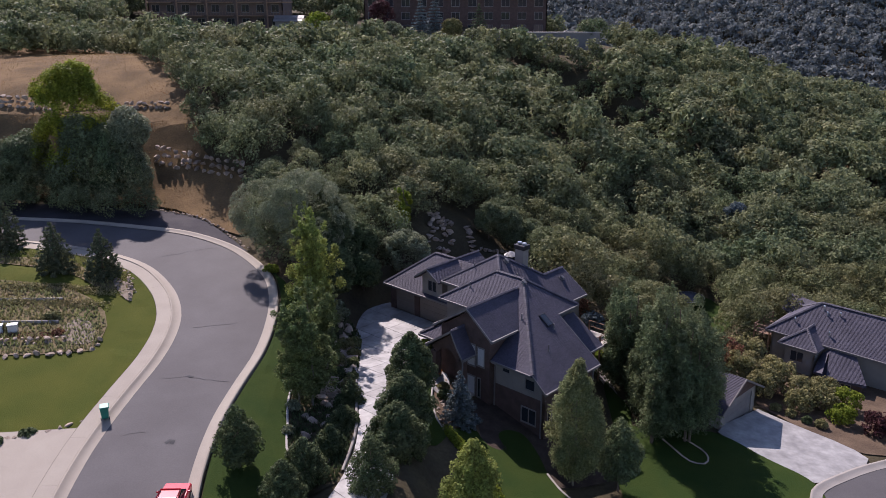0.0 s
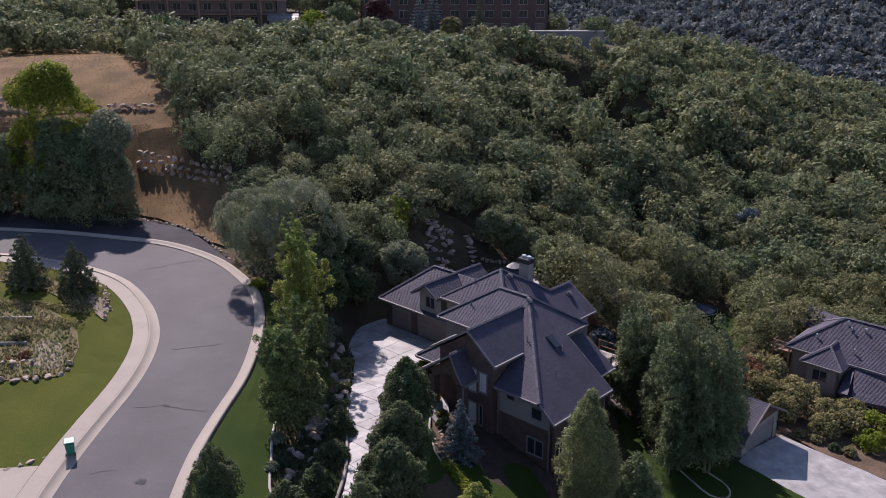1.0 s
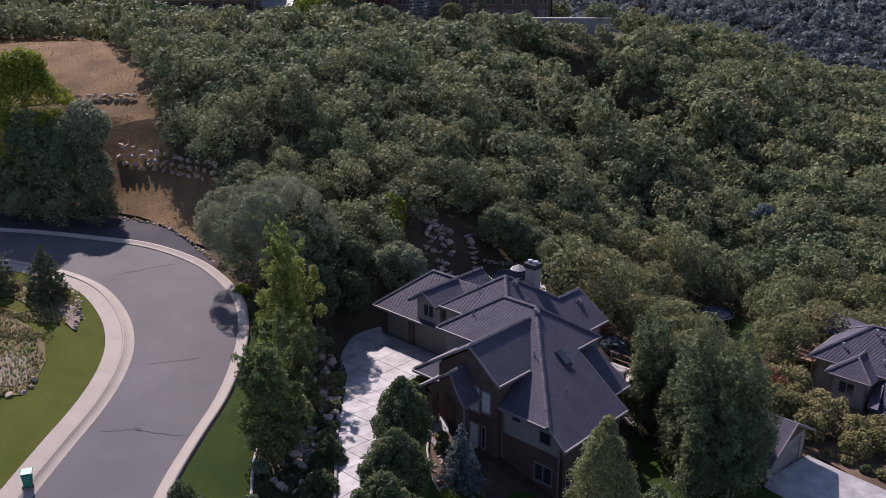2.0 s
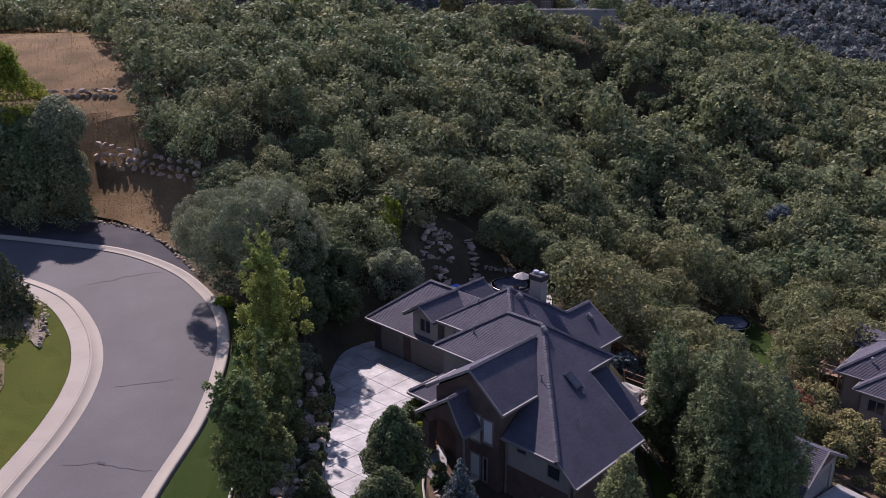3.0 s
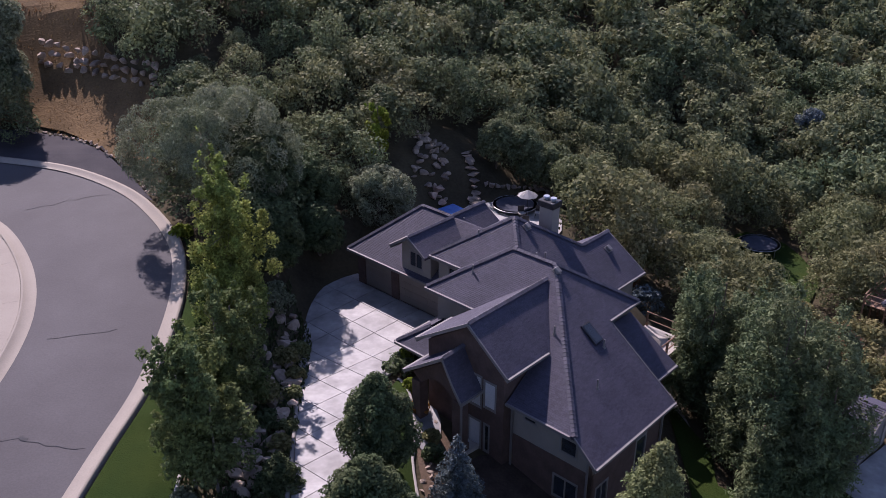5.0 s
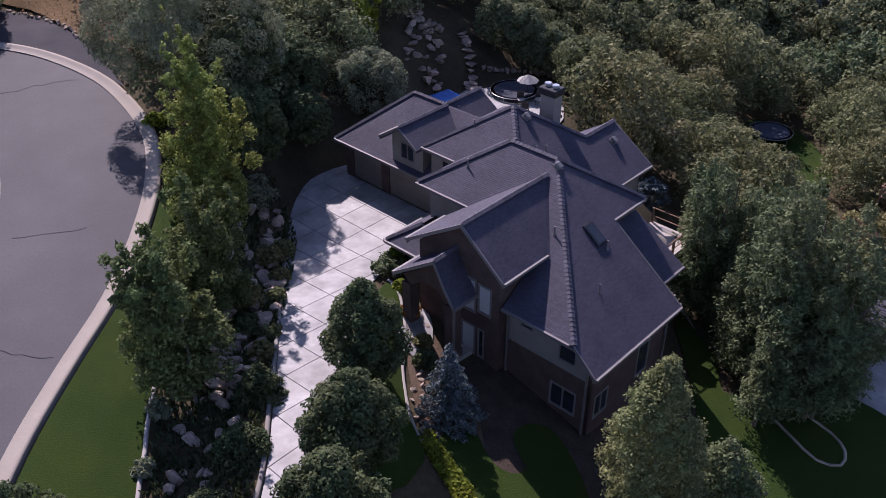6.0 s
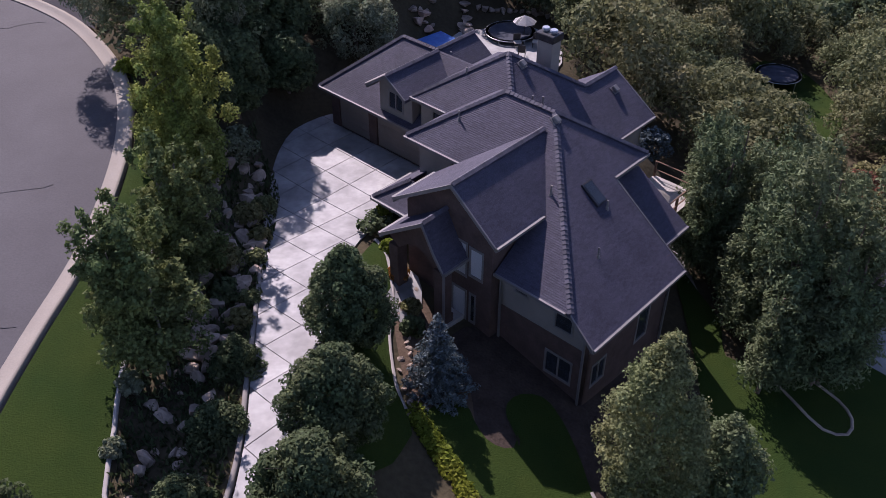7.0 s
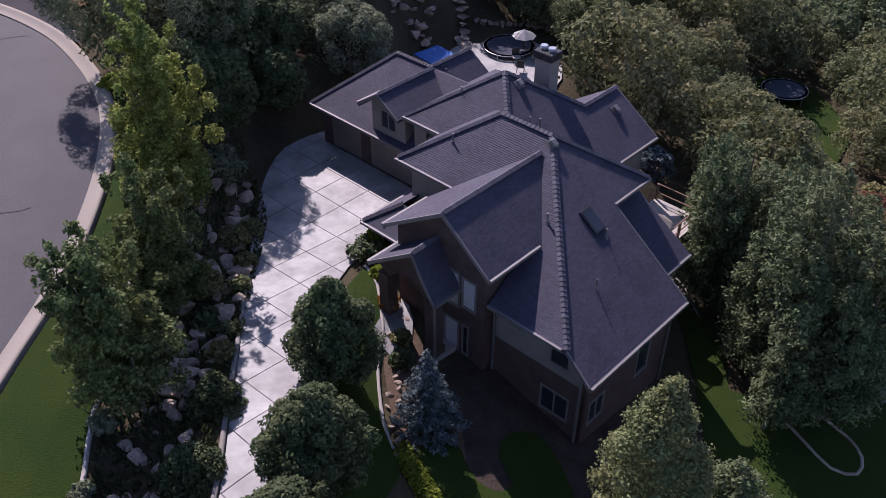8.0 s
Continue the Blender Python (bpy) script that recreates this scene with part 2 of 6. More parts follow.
# ---- plan: street, driveway, ground ----
KERB_R = spline([(-13.5, 30), (-15.4, 45), (-16.3, 52), (-16.45, 58), (-15.95, 63), (-15.25, 68), (-15.2, 73), (-15.7, 78), (-17.1, 83), (-19.9, 87.6), (-23.3, 91.3), (-28.4, 94.6), (-34, 96.3), (-44, 98.5), (-62, 101)])
KERB_L = offset(spline([(-22.8, 30), (-23.8, 45), (-24.2, 52), (-24.1, 57), (-23.6, 62), (-23.0, 67), (-23.0, 71.6), (-23.8, 76), (-25.9, 80.8), (-29.6, 85.8), (-34.1, 89), (-39, 91), (-46, 92.8), (-62, 95)]), 0.3)
STREET = np.concatenate([KERB_R, KERB_L[::-1]])
VERGE = np.concatenate([spline([(-20.6, 89.4), (-24.2, 94.4), (-28.2, 99), (-34, 102.6), (-45, 105), (-62, 107.4)]), [(-62, 101), (-44, 98.5), (-34, 96.3), (-28.4, 94.6), (-23.3, 91.3)]])
DRIVE_L = spline([(-6.4, 86.4), (-7.8, 84.9), (-8.4, 82.5), (-8.5, 79.5), (-8.2, 76.7), (-7.8, 72.4), (-7.2, 67.5), (-6.6, 62), (-6.2, 57), (-6.6, 52), (-8.4, 47), (-11.5, 43), (-14.6, 40.5)])
DRIVE_R = spline([(-5.6, 86.9), (-3.8, 85.2), (1.6, 79.4), (-0.6, 75.6), (-2.4, 73.6), (-3.4, 70.5), (-3.8, 66.4), (-3.7, 62), (-3.4, 57), (-3.4, 51), (-5.0, 45), (-8.5, 39.5), (-13.7, 35.6)])
DRIVE = np.concatenate([DRIVE_L, DRIVE_R[::-1]])


def street_z(y):
    return 1.5 + 0.085 * (np.clip(y, 20, 98) - 62)


def drive_z(y):
    return np.clip(-0.95 + 0.117 * (76.5 - np.asarray(y, float)), -0.95, 0.9) - 0.06 * np.clip(52 - np.asarray(y, float), 0, 20)


SPOTS = np.array([
    (-60, 55, 1), (-45, 72, 2.3), (-62, 85, 3.6), (-45, 106, 9), (-34, 107, 10.2), (-40, 120, 13.6), (-26, 111, 12), (-62, 125, 15), (-45, 145, 17.5),
    (-6, 134, 11.5), (-4, 104, 3.6), (12, 127, 0.5), (35, 158, 3), (64, 163, -2.5), (44, 130, -7.5), (31, 107, -9), (29, 75, -7.1), (50, 78, -8.2), (55, 100, -10),
    (9, 60, -4.6), (3, 58, -2.2), (12, 68, -4.4), (10, 42, -4), (32, 52, -7), (8, 96, -1.2), (-12, 94, 3), (0, 206, 15.5), (-60, 206, 16.5), (-50, 191, 11), (-52, 166, 15.2), (-50, 178, 12), (-80, 185, 16.5), (2, 191, 11.5), (28, 194, 11), (42, 205, 11), (72, 200, 3), (102, 195, -6), (120, 212, -9), (95, 150, -6)], float)
FIELD = np.sqrt(((SPOTS[:, None, :2] - SPOTS[None, :, :2]) ** 2).sum(2) + 100)
WEIGHT = np.linalg.solve(FIELD + np.eye(len(SPOTS)) * -0.3, SPOTS[:, 2] - 2.0)
U_AXIS, V_AXIS = (math.sin(radians(43.3)), math.cos(radians(43.3))), (-math.cos(radians(43.3)), math.sin(radians(43.3)))


def uv(u, v):
    return u * U_AXIS[0] + v * V_AXIS[0], u * U_AXIS[1] + v * V_AXIS[1]


PATIO = np.array([(0.4, 94), (4.4, 93), (10.4, 94), (10.8, 99.5), (7, 101.4), (3.6, 100), (0.6, 98.6)], float)
PAD = np.array([uv(52.5, 50), uv(58, 53.5), uv(58, 64), uv(68, 64), uv(70, 48), uv(63, 44), uv(53, 48)])


def smooth(t):
    t = np.clip(t, 0, 1)
    return t * t * (3 - 2 * t)


HOLLOW = np.array([(15, 184), (26, 187), (40, 164), (40, 150), (31, 152), (20, 172)], float)


def wild(x, y):
    """The hillside before anything was built on it."""
    x, y = np.asarray(x, float), np.asarray(y, float)
    shape = x.shape
    x, y = x.ravel(), y.ravel()
    cx, cy = np.clip(x, -95, 120), np.clip(y, 25, 250)
    z = np.full(x.shape, 2.0)
    for (sx, sy, _), w in zip(SPOTS, WEIGHT):
        z = z + w * np.sqrt((cx - sx) ** 2 + (cy - sy) ** 2 + 100)
    far = np.hypot(x, y)
    z = z + (-25 - z) * smooth((y - 215) / 110) * smooth((x - 10) / 60) + (14 - z) * smooth((y - 250) / 60) * (1 - smooth((x - 10) / 60))
    # the far mountainside
    z = z + 0.3 * np.clip(y + 0.25 * x - 400, 0, 900) * smooth((y - 300) / 100)
    roll = 1.5 * np.sin(x * 0.13 + 0.6 + 1.3 * np.sin(y * 0.05)) * np.sin(y * 0.115 + 0.7 * np.sin(x * 0.06)) + 0.8 * np.sin(x * 0.31 + y * 0.12) * np.sin(y * 0.27 - x * 0.1)
    z = z + roll * smooth((x + 46) / 14) * smooth((y - 104) / 25) * (1 - smooth((y - 172) / 18))
    z = z - 6.0 * (1 - smooth(gap_to(x, y, HOLLOW) / 5.0))
    return z.reshape(shape)


def ground(x, y):
    x, y = np.asarray(x, float), np.asarray(y, float)
    z = wild(x, y)
    z = z + (-1.05 - z) * (1 - smooth(gap_to(x, y, PAD) / 3.5))
    z = z + (-1.15 - z) * (1 - smooth(gap_to(x, y, PATIO) / 4.0))
    z = z + (drive_z(y) - 0.12 - z) * (1 - smooth((gap_to(x, y, DRIVE) - 0.4) / 3.0))
    z = z + (street_z(y) - 0.22 - z) * (1 - np.clip((gap_to(x, y, VERGE) - 0.2) / 11.0, 0, 1))
    return z + (street_z(y) - 0.22 - z) * (1 - smooth((gap_to(x, y, np.concatenate([offset(KERB_R, -0.5), offset(KERB_L, 3.0)[::-1]])) - 1.0) / 5.0))


def ground_at(x, y):
    return float(ground(np.array([x]), np.array([y]))[0])


def drape(name, poly, height, mat_name, cell=1.2, parent=None, label=""):
    """A sheet cut to a plan polygon and laid over a height function."""
    verts, faces, seen = [], [], {}
    poly = [tuple(p) for p in poly]
    xs, ys = [p[0] for p in poly], [p[1] for p in poly]
    for i in range(int(min(xs) // cell), int(max(xs) // cell) + 1):
        strip = clip(clip(poly, -1, 0, -i * cell), 1, 0, (i + 1) * cell)
        if len(strip) < 3:
            continue
        sy = [p[1] for p in strip]
        for j in range(int(min(sy) // cell), int(max(sy) // cell) + 1):
            bit = clip(clip(strip, 0, -1, -j * cell), 0, 1, (j + 1) * cell)
            ids = []
            for p in bit:
                key = (round(p[0], 4), round(p[1], 4))
                if key not in seen:
                    seen[key] = len(verts)
                    verts.append(key)
                if not ids or ids[-1] != seen[key]:
                    ids.append(seen[key])
            if len(ids) > 1 and ids[0] == ids[-1]:
                ids.pop()
            if len(set(ids)) == len(ids) and len(ids) > 2:
                faces.append(ids)
    a = np.array(verts)
    z = height(a[:, 0], a[:, 1])
    me = bpy.data.meshes.new(name)
    me.from_pydata([(*p, float(h)) for p, h in zip(verts, z)], [], faces)
    me.update()
    for p in me.polygons:
        if p.normal.z < 0:
            p.flip()
    me.materials.append(M[mat_name])
    ob = new(name, me)
    ob.parent = parent
    return tagged(ob, label)


def ribbon(name, line, rows, height, mat_name, parent=None, label=""):
    """A kerb or edging: a cross-section of (offset, height) pairs drawn along a plan line."""
    lines = [offset(line, d) for d, _ in rows]
    base = height(line[:, 0], line[:, 1])
    verts = np.concatenate([np.column_stack([l, base + h]) for l, (_, h) in zip(lines, rows)])
    n = len(line)
    k = np.arange(n - 1)
    faces = np.concatenate([np.stack([i * n + k, i * n + k + 1, (i + 1) * n + k + 1, (i + 1) * n + k], 1) for i in range(len(rows) - 1)])
    return np_mesh(name, verts, faces, mat_name, parent, label)


xs = np.concatenate([[-3500, -1500, -700, -400, -250, -180, -140], np.arange(-110, 130.5, 1.25), [145, 165, 190, 220, 260, 310, 380, 480, 700, 1500, 3500]])
ys = np.concatenate([[-3500, -1500, -500, -200, -80, -30, 0, 15], np.arange(25, 260, 1.25), np.arange(262, 600, 9), [700, 900, 1300, 2000, 3500]])
gx, gy = np.meshgrid(xs, ys)
gz = ground(gx, gy)
k = np.arange(len(xs) - 1)
quads = np.concatenate([np.stack([j * len(xs) + k, j * len(xs) + k + 1, (j + 1) * len(xs) + k + 1, (j + 1) * len(xs) + k], 1) for j in range(len(ys) - 1)])
tagged(np_mesh("ground", np.stack([gx, gy, gz], 2).reshape(-1, 3), quads, "litter"), "brown leaf litter and soil of a wooded hillside", "ground", kind="structure")


def on_street(x, y):
    return street_z(y)


tagged(drape("road", STREET, on_street, "asphalt", 1.5), "worn grey asphalt residential street in a curve", "road", kind="structure")
tagged(ribbon("kerb", KERB_R, [(0.66, 0.015), (0.12, 0.02), (0.0, 0.14), (-0.22, 0.15), (-0.24, -0.3)], on_street, "walk"), "pale concrete rolled kerb beside the lawn", "kerb", kind="structure")
tagged(ribbon("kerb", KERB_L, [(-0.06, 0.012), (0.62, 0.02), (0.68, 0.15), (0.82, 0.16), (0.83, -0.3)], on_street, "walk"), "pale concrete kerb along the pavement", "kerb", kind="structure")


# ---- the big house ----
def H(u, v, z):
    return Vector((u - 58, v - 48, z + 1))


HX, HY = uv(58, 48)
house = thing("house", "large brick and stucco house with dark grey shingle roofs", "house", (HX, HY, -1), 46.7)


def roof_plane(parent, corners, label="", course=0.11, thick=0.16, mat_name="shingle"):
    """A flat roof slope in stepped shingle courses, with its boarding under it."""
    pts = [Vector(c) for c in corners]
    n = Vector((0, 0, 0))
    for i in range(len(pts)):
        a, b = pts[i] - pts[0], pts[(i + 1) % len(pts)] - pts[0]
        n += a.cross(b)
    n.normalize()
    if n.z < 0:
        n = -n
        pts = pts[::-1]
    up = (Vector((0, 0, 1)) - n * n.z).normalized()
    side = up.cross(n)
    o = min(pts, key=lambda p: p.dot(up))
    flat = [((p - o).dot(side), (p - o).dot(up)) for p in pts]
    bm = bmesh.new()
    top = max(f[1] for f in flat)
    lift = min(0.06, course * 0.22)
    tab = course * 2.2
    rng = random.Random(len(pts) * 7 + int(top * 100))
    for i in range(int(top / course) + 1):
        bit = clip(clip(flat, 0, -1, -i * course), 0, 1, (i + 1) * course)
        if len(bit) < 3:
            continue
        xs_bit = [f[0] for f in bit]
        at = min(xs_bit) - rng.random() * tab
        while at < max(xs_bit):
            to = at + tab * rng.uniform(0.75, 1.25)
            one = clip(clip(bit, -1, 0, -at), 1, 0, to)
            at = to
            if len(one) < 3:
                continue
            high = lift * rng.uniform(0.85, 1.1)
            bm.faces.new([bm.verts.new(o + side * a + up * b + n * (high * (1 - (b - i * course) / course) + 0.002)) for a, b in one])
            for j in range(len(one)):
                p, q = one[j], one[(j + 1) % len(one)]
                if abs(p[1] - i * course) < 1e-6 and abs(q[1] - i * course) < 1e-6:
                    bm.faces.new([bm.verts.new(o + side * c[0] + up * c[1] + n * h) for c, h in ((q, high), (p, high), (p, 0.0), (q, 0.0))])
    board = bmesh.new()
    prism(board, [tuple(p) for p in pts], thick)
    roof = part("roof", board, mat_name, parent, label)
    tagged(part("shingles", bm, mat_name, roof), kind="stuff")
    return roof


def caps(parent, a, b, mat_name="cap"):
    """Overlapping cap shingles along a ridge or hip."""
    a, b = Vector(a), Vector(b)
    d = b - a
    n = max(2, int(d.length / 0.24))
    d.normalize()
    s = d.cross(Vector((0, 0, 1))).normalized()
    u = s.cross(d)
    bm = bmesh.new()
    for i in range(n):
        p = a + (b - a) * (i / n)
        q = a + (b - a) * ((i + 1.15) / n)
        drop = 0.075
        rows = [[c - s * 0.16 + u * (h - drop), c + u * (h + 0.03), c + s * 0.16 + u * (h - drop)] for c, h in ((p, 0.07), (q, 0.11))]
        va, vb = [[bm.verts.new(x) for x in r] for r in rows]
        bm.faces.new((va[0], vb[0], vb[1], va[1]))
        bm.faces.new((va[1], vb[1], vb[2], va[2]))
        bm.faces.new((vb[0], vb[1], vb[2]))
    return tagged(part("ridge_cap", bm, mat_name, parent), kind="stuff")


def gutter(parent, a, b, out, mat_name="trim"):
    """Fascia board and gutter along an eave, out pointing away from the wall."""
    a, b, out = Vector(a), Vector(b), Vector(out)
    bm = bmesh.new()
    rows = [(0.0, 0.02), (0.13, 0.02), (0.13, -0.12), (0.02, -0.14), (0.02, -0.24), (-0.06, -0.24)]
    va = [bm.verts.new(a + out * d + Vector((0, 0, h))) for d, h in rows]
    vb = [bm.verts.new(b + out * d + Vector((0, 0, h))) for d, h in rows]
    for i in range(len(rows) - 1):
        bm.faces.new((va[i], vb[i], vb[i + 1], va[i + 1]))
    bm.faces.new(va)
    bm.faces.new(vb[::-1])
    return part("gutter", bm, mat_name, parent, "pale painted gutter")


def rake(parent, a, b, mat_name="trim"):
    a, b = Vector(a), Vector(b)
    bm = bmesh.new()
    s = (b - a).cross(Vector((0, 0, 1))).normalized() * 0.04
    for h0, h1 in ((0.05, -0.16),):
        vs = [[bm.verts.new(p + k * s + Vector((0, 0, h))) for k in (-1, 1) for h in (h0, h1)] for p in (a, b)]
        for i, j in ((0, 1), (1, 3), (3, 2), (2, 0)):
            bm.faces.new((vs[0][i], vs[0][j], vs[1][j], vs[1][i]))
        bm.faces.new((vs[0][0], vs[0][2], vs[0][3], vs[0][1]))
        bm.faces.new((vs[1][0], vs[1][1], vs[1][3], vs[1][2]))
    return part("bargeboard", bm, mat_name, parent)


def wall(parent, a, b, z0, z1, mat_name, holes=(), thick=0.22, label=""):
    """An upright wall from plan point a to b (thing's own axes), thickened to its left, with openings (s0, s1, z0, z1)."""
    a, b = Vector((*a, 0)), Vector((*b, 0))
    d = (b - a).normalized()
    n = Vector((-d.y, d.x, 0))
    length = (b - a).length
    ss = sorted({0, length, *[h[0] for h in holes], *[h[1] for h in holes]})
    zs = sorted({z0, z1, *[h[2] for h in holes], *[h[3] for h in holes]})
    m = Matrix((d, n, (0, 0, 1))).transposed().to_4x4()
    m.translation = a
    bm = bmesh.new()
    for s0, s1 in zip(ss, ss[1:]):
        for q0, q1 in zip(zs, zs[1:]):
            c, e = (s0 + s1) / 2, (q0 + q1) / 2
            if not any(h[0] < c < h[1] and h[2] < e < h[3] for h in holes):
                box(bm, s0, 0, q0, s1, thick, q1, m=m)
    bmesh.ops.remove_doubles(bm, verts=bm.verts, dist=0.0005)
    inner = [f for f in bm.faces if sum(1 for g in bm.faces if g is not f and set(g.verts) == set(f.verts))]
    bmesh.ops.delete(bm, geom=inner, context="FACES_ONLY")
    return part("wall", bm, mat_name, parent, label), m


def window(parent, m, s0, s1, z0, z1, panes=2, fill="glass", name="window"):
    """Frame with panes set into an opening of a wall whose matrix is m."""
    bm = bmesh.new()
    f = 0.07
    box(bm, s0 - 0.05, -0.03, z0 - 0.06, s1 + 0.05, 0.09, z0 + f, m=m)
    box(bm, s0 - 0.05, -0.03, z1 - f, s1 + 0.05, 0.09, z1 + 0.06, m=m)
    for i in range(panes + 1):
        x = s0 + (s1 - s0) * i / panes
        w = f if 0 < i < panes else f + 0.03
        box(bm, max(s0 - 0.05, x - w / 2 - (0.03 if i == 0 else 0)), -0.028, z0 + f, min(s1 + 0.05, x + w / 2 + (0.03 if i == panes else 0)), 0.088, z1 - f, m=m)
    fr = part(name, bm, "frame", parent, "pale framed window")
    for i in range(panes):
        bm = bmesh.new()
        w = (s1 - s0) / panes
        box(bm, s0 + w * i + 0.03, 0.03, z0 + 0.05, s0 + w * (i + 1) - 0.03, 0.05, z1 - 0.05, m=m)
        part("pane", bm, fill, fr)
    return fr


def P2(u, v):
    return u - 58, v - 48


def build_house():
    k = 0.667
    main_front = lambda u, v: H(u, v, 6.48 - k * (58.6 - u))
    main_right = lambda u, v: H(u, v, 6.48 - 0.702 * (45.5 - v))
    two_front = lambda u, v: H(u, v, 6.5 - k * (62 - u))
    gar = lambda u, v: H(u, v, 4.62 - k * (62.5 - u))
    R = lambda pts, label="": roof_plane(house, pts, label)
    # main hip
    R([main_front(58.6, 48.6), main_front(58.6, 45.5), main_front(51.6, 38.85), main_front(51.6, 43.2), main_front(54.9, 43.2), main_front(54.9, 52.3)], "dark slate-grey shingle slope in fine courses")
    R([main_right(58.6, 45.5), main_right(62.1, 42.0), main_right(59.1, 42.0), main_right(58.95, 37.4), main_right(51.4, 37.4), main_right(51.6, 38.85)], "broad dark slate-grey shingle slope in fine courses")
    R([H(58.6, 48.6, 6.48), H(54.9, 52.3, 4.01), H(62.3, 52.3, 4.01)])
    R([H(58.6, 48.6, 6.48), H(58.6, 45.5, 6.48), H(62.1, 42.0, 4.02), H(62.1, 52.1, 4.15)])
    # second hip with its cross ridge
    ap = H(61.9, 51.2, 6.58)
    R([ap, H(58.1, 55.0, 4.05), H(58.1, 47.4, 4.05)])
    R([ap, H(58.1, 47.4, 4.05), H(60.4, 45.1, 2.51), H(68.0, 45.1, 2.51), H(68.0, 48.1, 4.51), H(65.0, 48.1, 4.51)], "dark slate-grey rear shingle slope")
    R([ap, H(58.1, 55.0, 4.05), H(65.7, 55.0, 4.05)])
    R([ap, H(65.0, 48.1, 4.51), H(65.7, 49.0, 4.05), H(65.7, 55.0, 4.05)])
    R([H(65.0, 48.1, 4.51), H(68.0, 48.1, 4.51), H(68.0, 50.5, 2.91), H(65.0, 50.5, 2.91)])
    # garage wing
    R([gar(62.5, 59.9), gar(62.5, 53), gar(58.2, 53), gar(58.2, 63.2)])
    R([H(62.5, 59.9, 4.62), H(58.2, 63.2, 1.75), H(66.8, 63.2, 1.75)])
    R([H(62.5, 59.9, 4.62), H(66.8, 63.2, 1.75), H(66.8, 53, 1.75), H(62.5, 53, 4.62)])
    R([H(57.7, 56.6, 4.9), H(62.1, 56.6, 4.9), H(61.3, 58.2, 3.84), H(57.7, 58.2, 3.84)])
    R([H(57.7, 56.6, 4.9), H(62.1, 56.6, 4.9), H(61.3, 55.05, 3.87), H(57.7, 55.05, 3.87)])
    R([H(62.5, 57.15, 4.63), H(65.9, 57.15, 4.63), H(65.9, 54.9, 3.1), H(62.5, 54.9, 3.1)])
    R([H(62.5, 57.15, 4.63), H(65.9, 57.15, 4.63), H(65.9, 59.4, 3.1), H(62.5, 59.4, 3.1)])
    # low hip beside the gable
    R([H(52.8, 52.8, 0.95), H(52.8, 48.8, 0.95), H(54.3, 48.8, 1.95), H(54.3, 51.3, 1.95)])
    R([H(52.8, 52.8, 0.95), H(54.3, 51.3, 1.95), H(57.6, 51.3, 1.95), H(57.6, 52.8, 0.95)])
    # front gable
    R([H(51, 45.45, 5.95), H(57.8, 45.45, 5.95), H(54.6, 42.72, 3.8), H(51, 42.72, 3.8)], "steep dark slate-grey gable slope")
    R([H(51, 45.45, 5.95), H(57.8, 45.45, 5.95), H(54.15, 49.2, 3.5), H(51, 49.2, 3.5)])
    # entrance porch, steeper towards the lawn
    R([H(49.8, 46.14, 4.1), H(51.9, 46.14, 4.1), H(51.9, 49.0, 2.1), H(49.8, 49.0, 2.1)])
    R([H(49.8, 46.14, 4.1), H(51.9, 46.14, 4.1), H(51.9, 45.4, 2.75), H(49.8, 45.4, 2.75)])
    R([H(49.8, 45.4, 2.75), H(51.9, 45.4, 2.75), H(51.9, 44.8, 1.9), H(49.8, 44.8, 1.9)])
    # low roof beyond the big slope
    R([H(58.8, 39.0, 1.1), H(61.8, 39.0, 1.1), H(61.8, 42.3, 3.3), H(58.8, 42.3, 3.3)])
    for a, b in ((H(58.6, 48.6, 6.5), H(58.6, 45.5, 6.5)), (H(58.6, 45.5, 6.5), H(51.65, 38.9, 1.87)), (H(58.6, 45.5, 6.5), H(62.05, 42.05, 4.08)), (H(58.6, 48.6, 6.5), H(55, 52.2, 4.1)),
                 (H(61.9, 51.2, 6.6), H(65, 48.1, 4.53)), (H(61.9, 51.2, 6.6), H(58.2, 54.9, 4.1)), (H(65, 48.1, 4.53), H(68, 48.1, 4.53)), (H(61.9, 51.2, 6.6), H(58.9, 48.2, 4.6)),
                 (H(62.5, 59.9, 4.65), H(62.5, 57, 4.65)), (H(62.5, 59.9, 4.65), H(58.3, 63.1, 1.83)), (H(57.7, 56.6, 4.92), H(62, 56.6, 4.92)), (H(62.5, 57.15, 4.65), H(65.9, 57.15, 4.65)),
                 (H(51, 45.45, 5.97), H(57.7, 45.45, 5.97)), (H(49.8, 46.14, 4.12), H(51.5, 46.14, 4.12)), (H(52.85, 52.75, 1.0), H(54.3, 51.3, 1.97))):
        caps(house, a, b)
    mu, mv, pv = (-1, 0, 0), (0, -1, 0), (0, 1, 0)
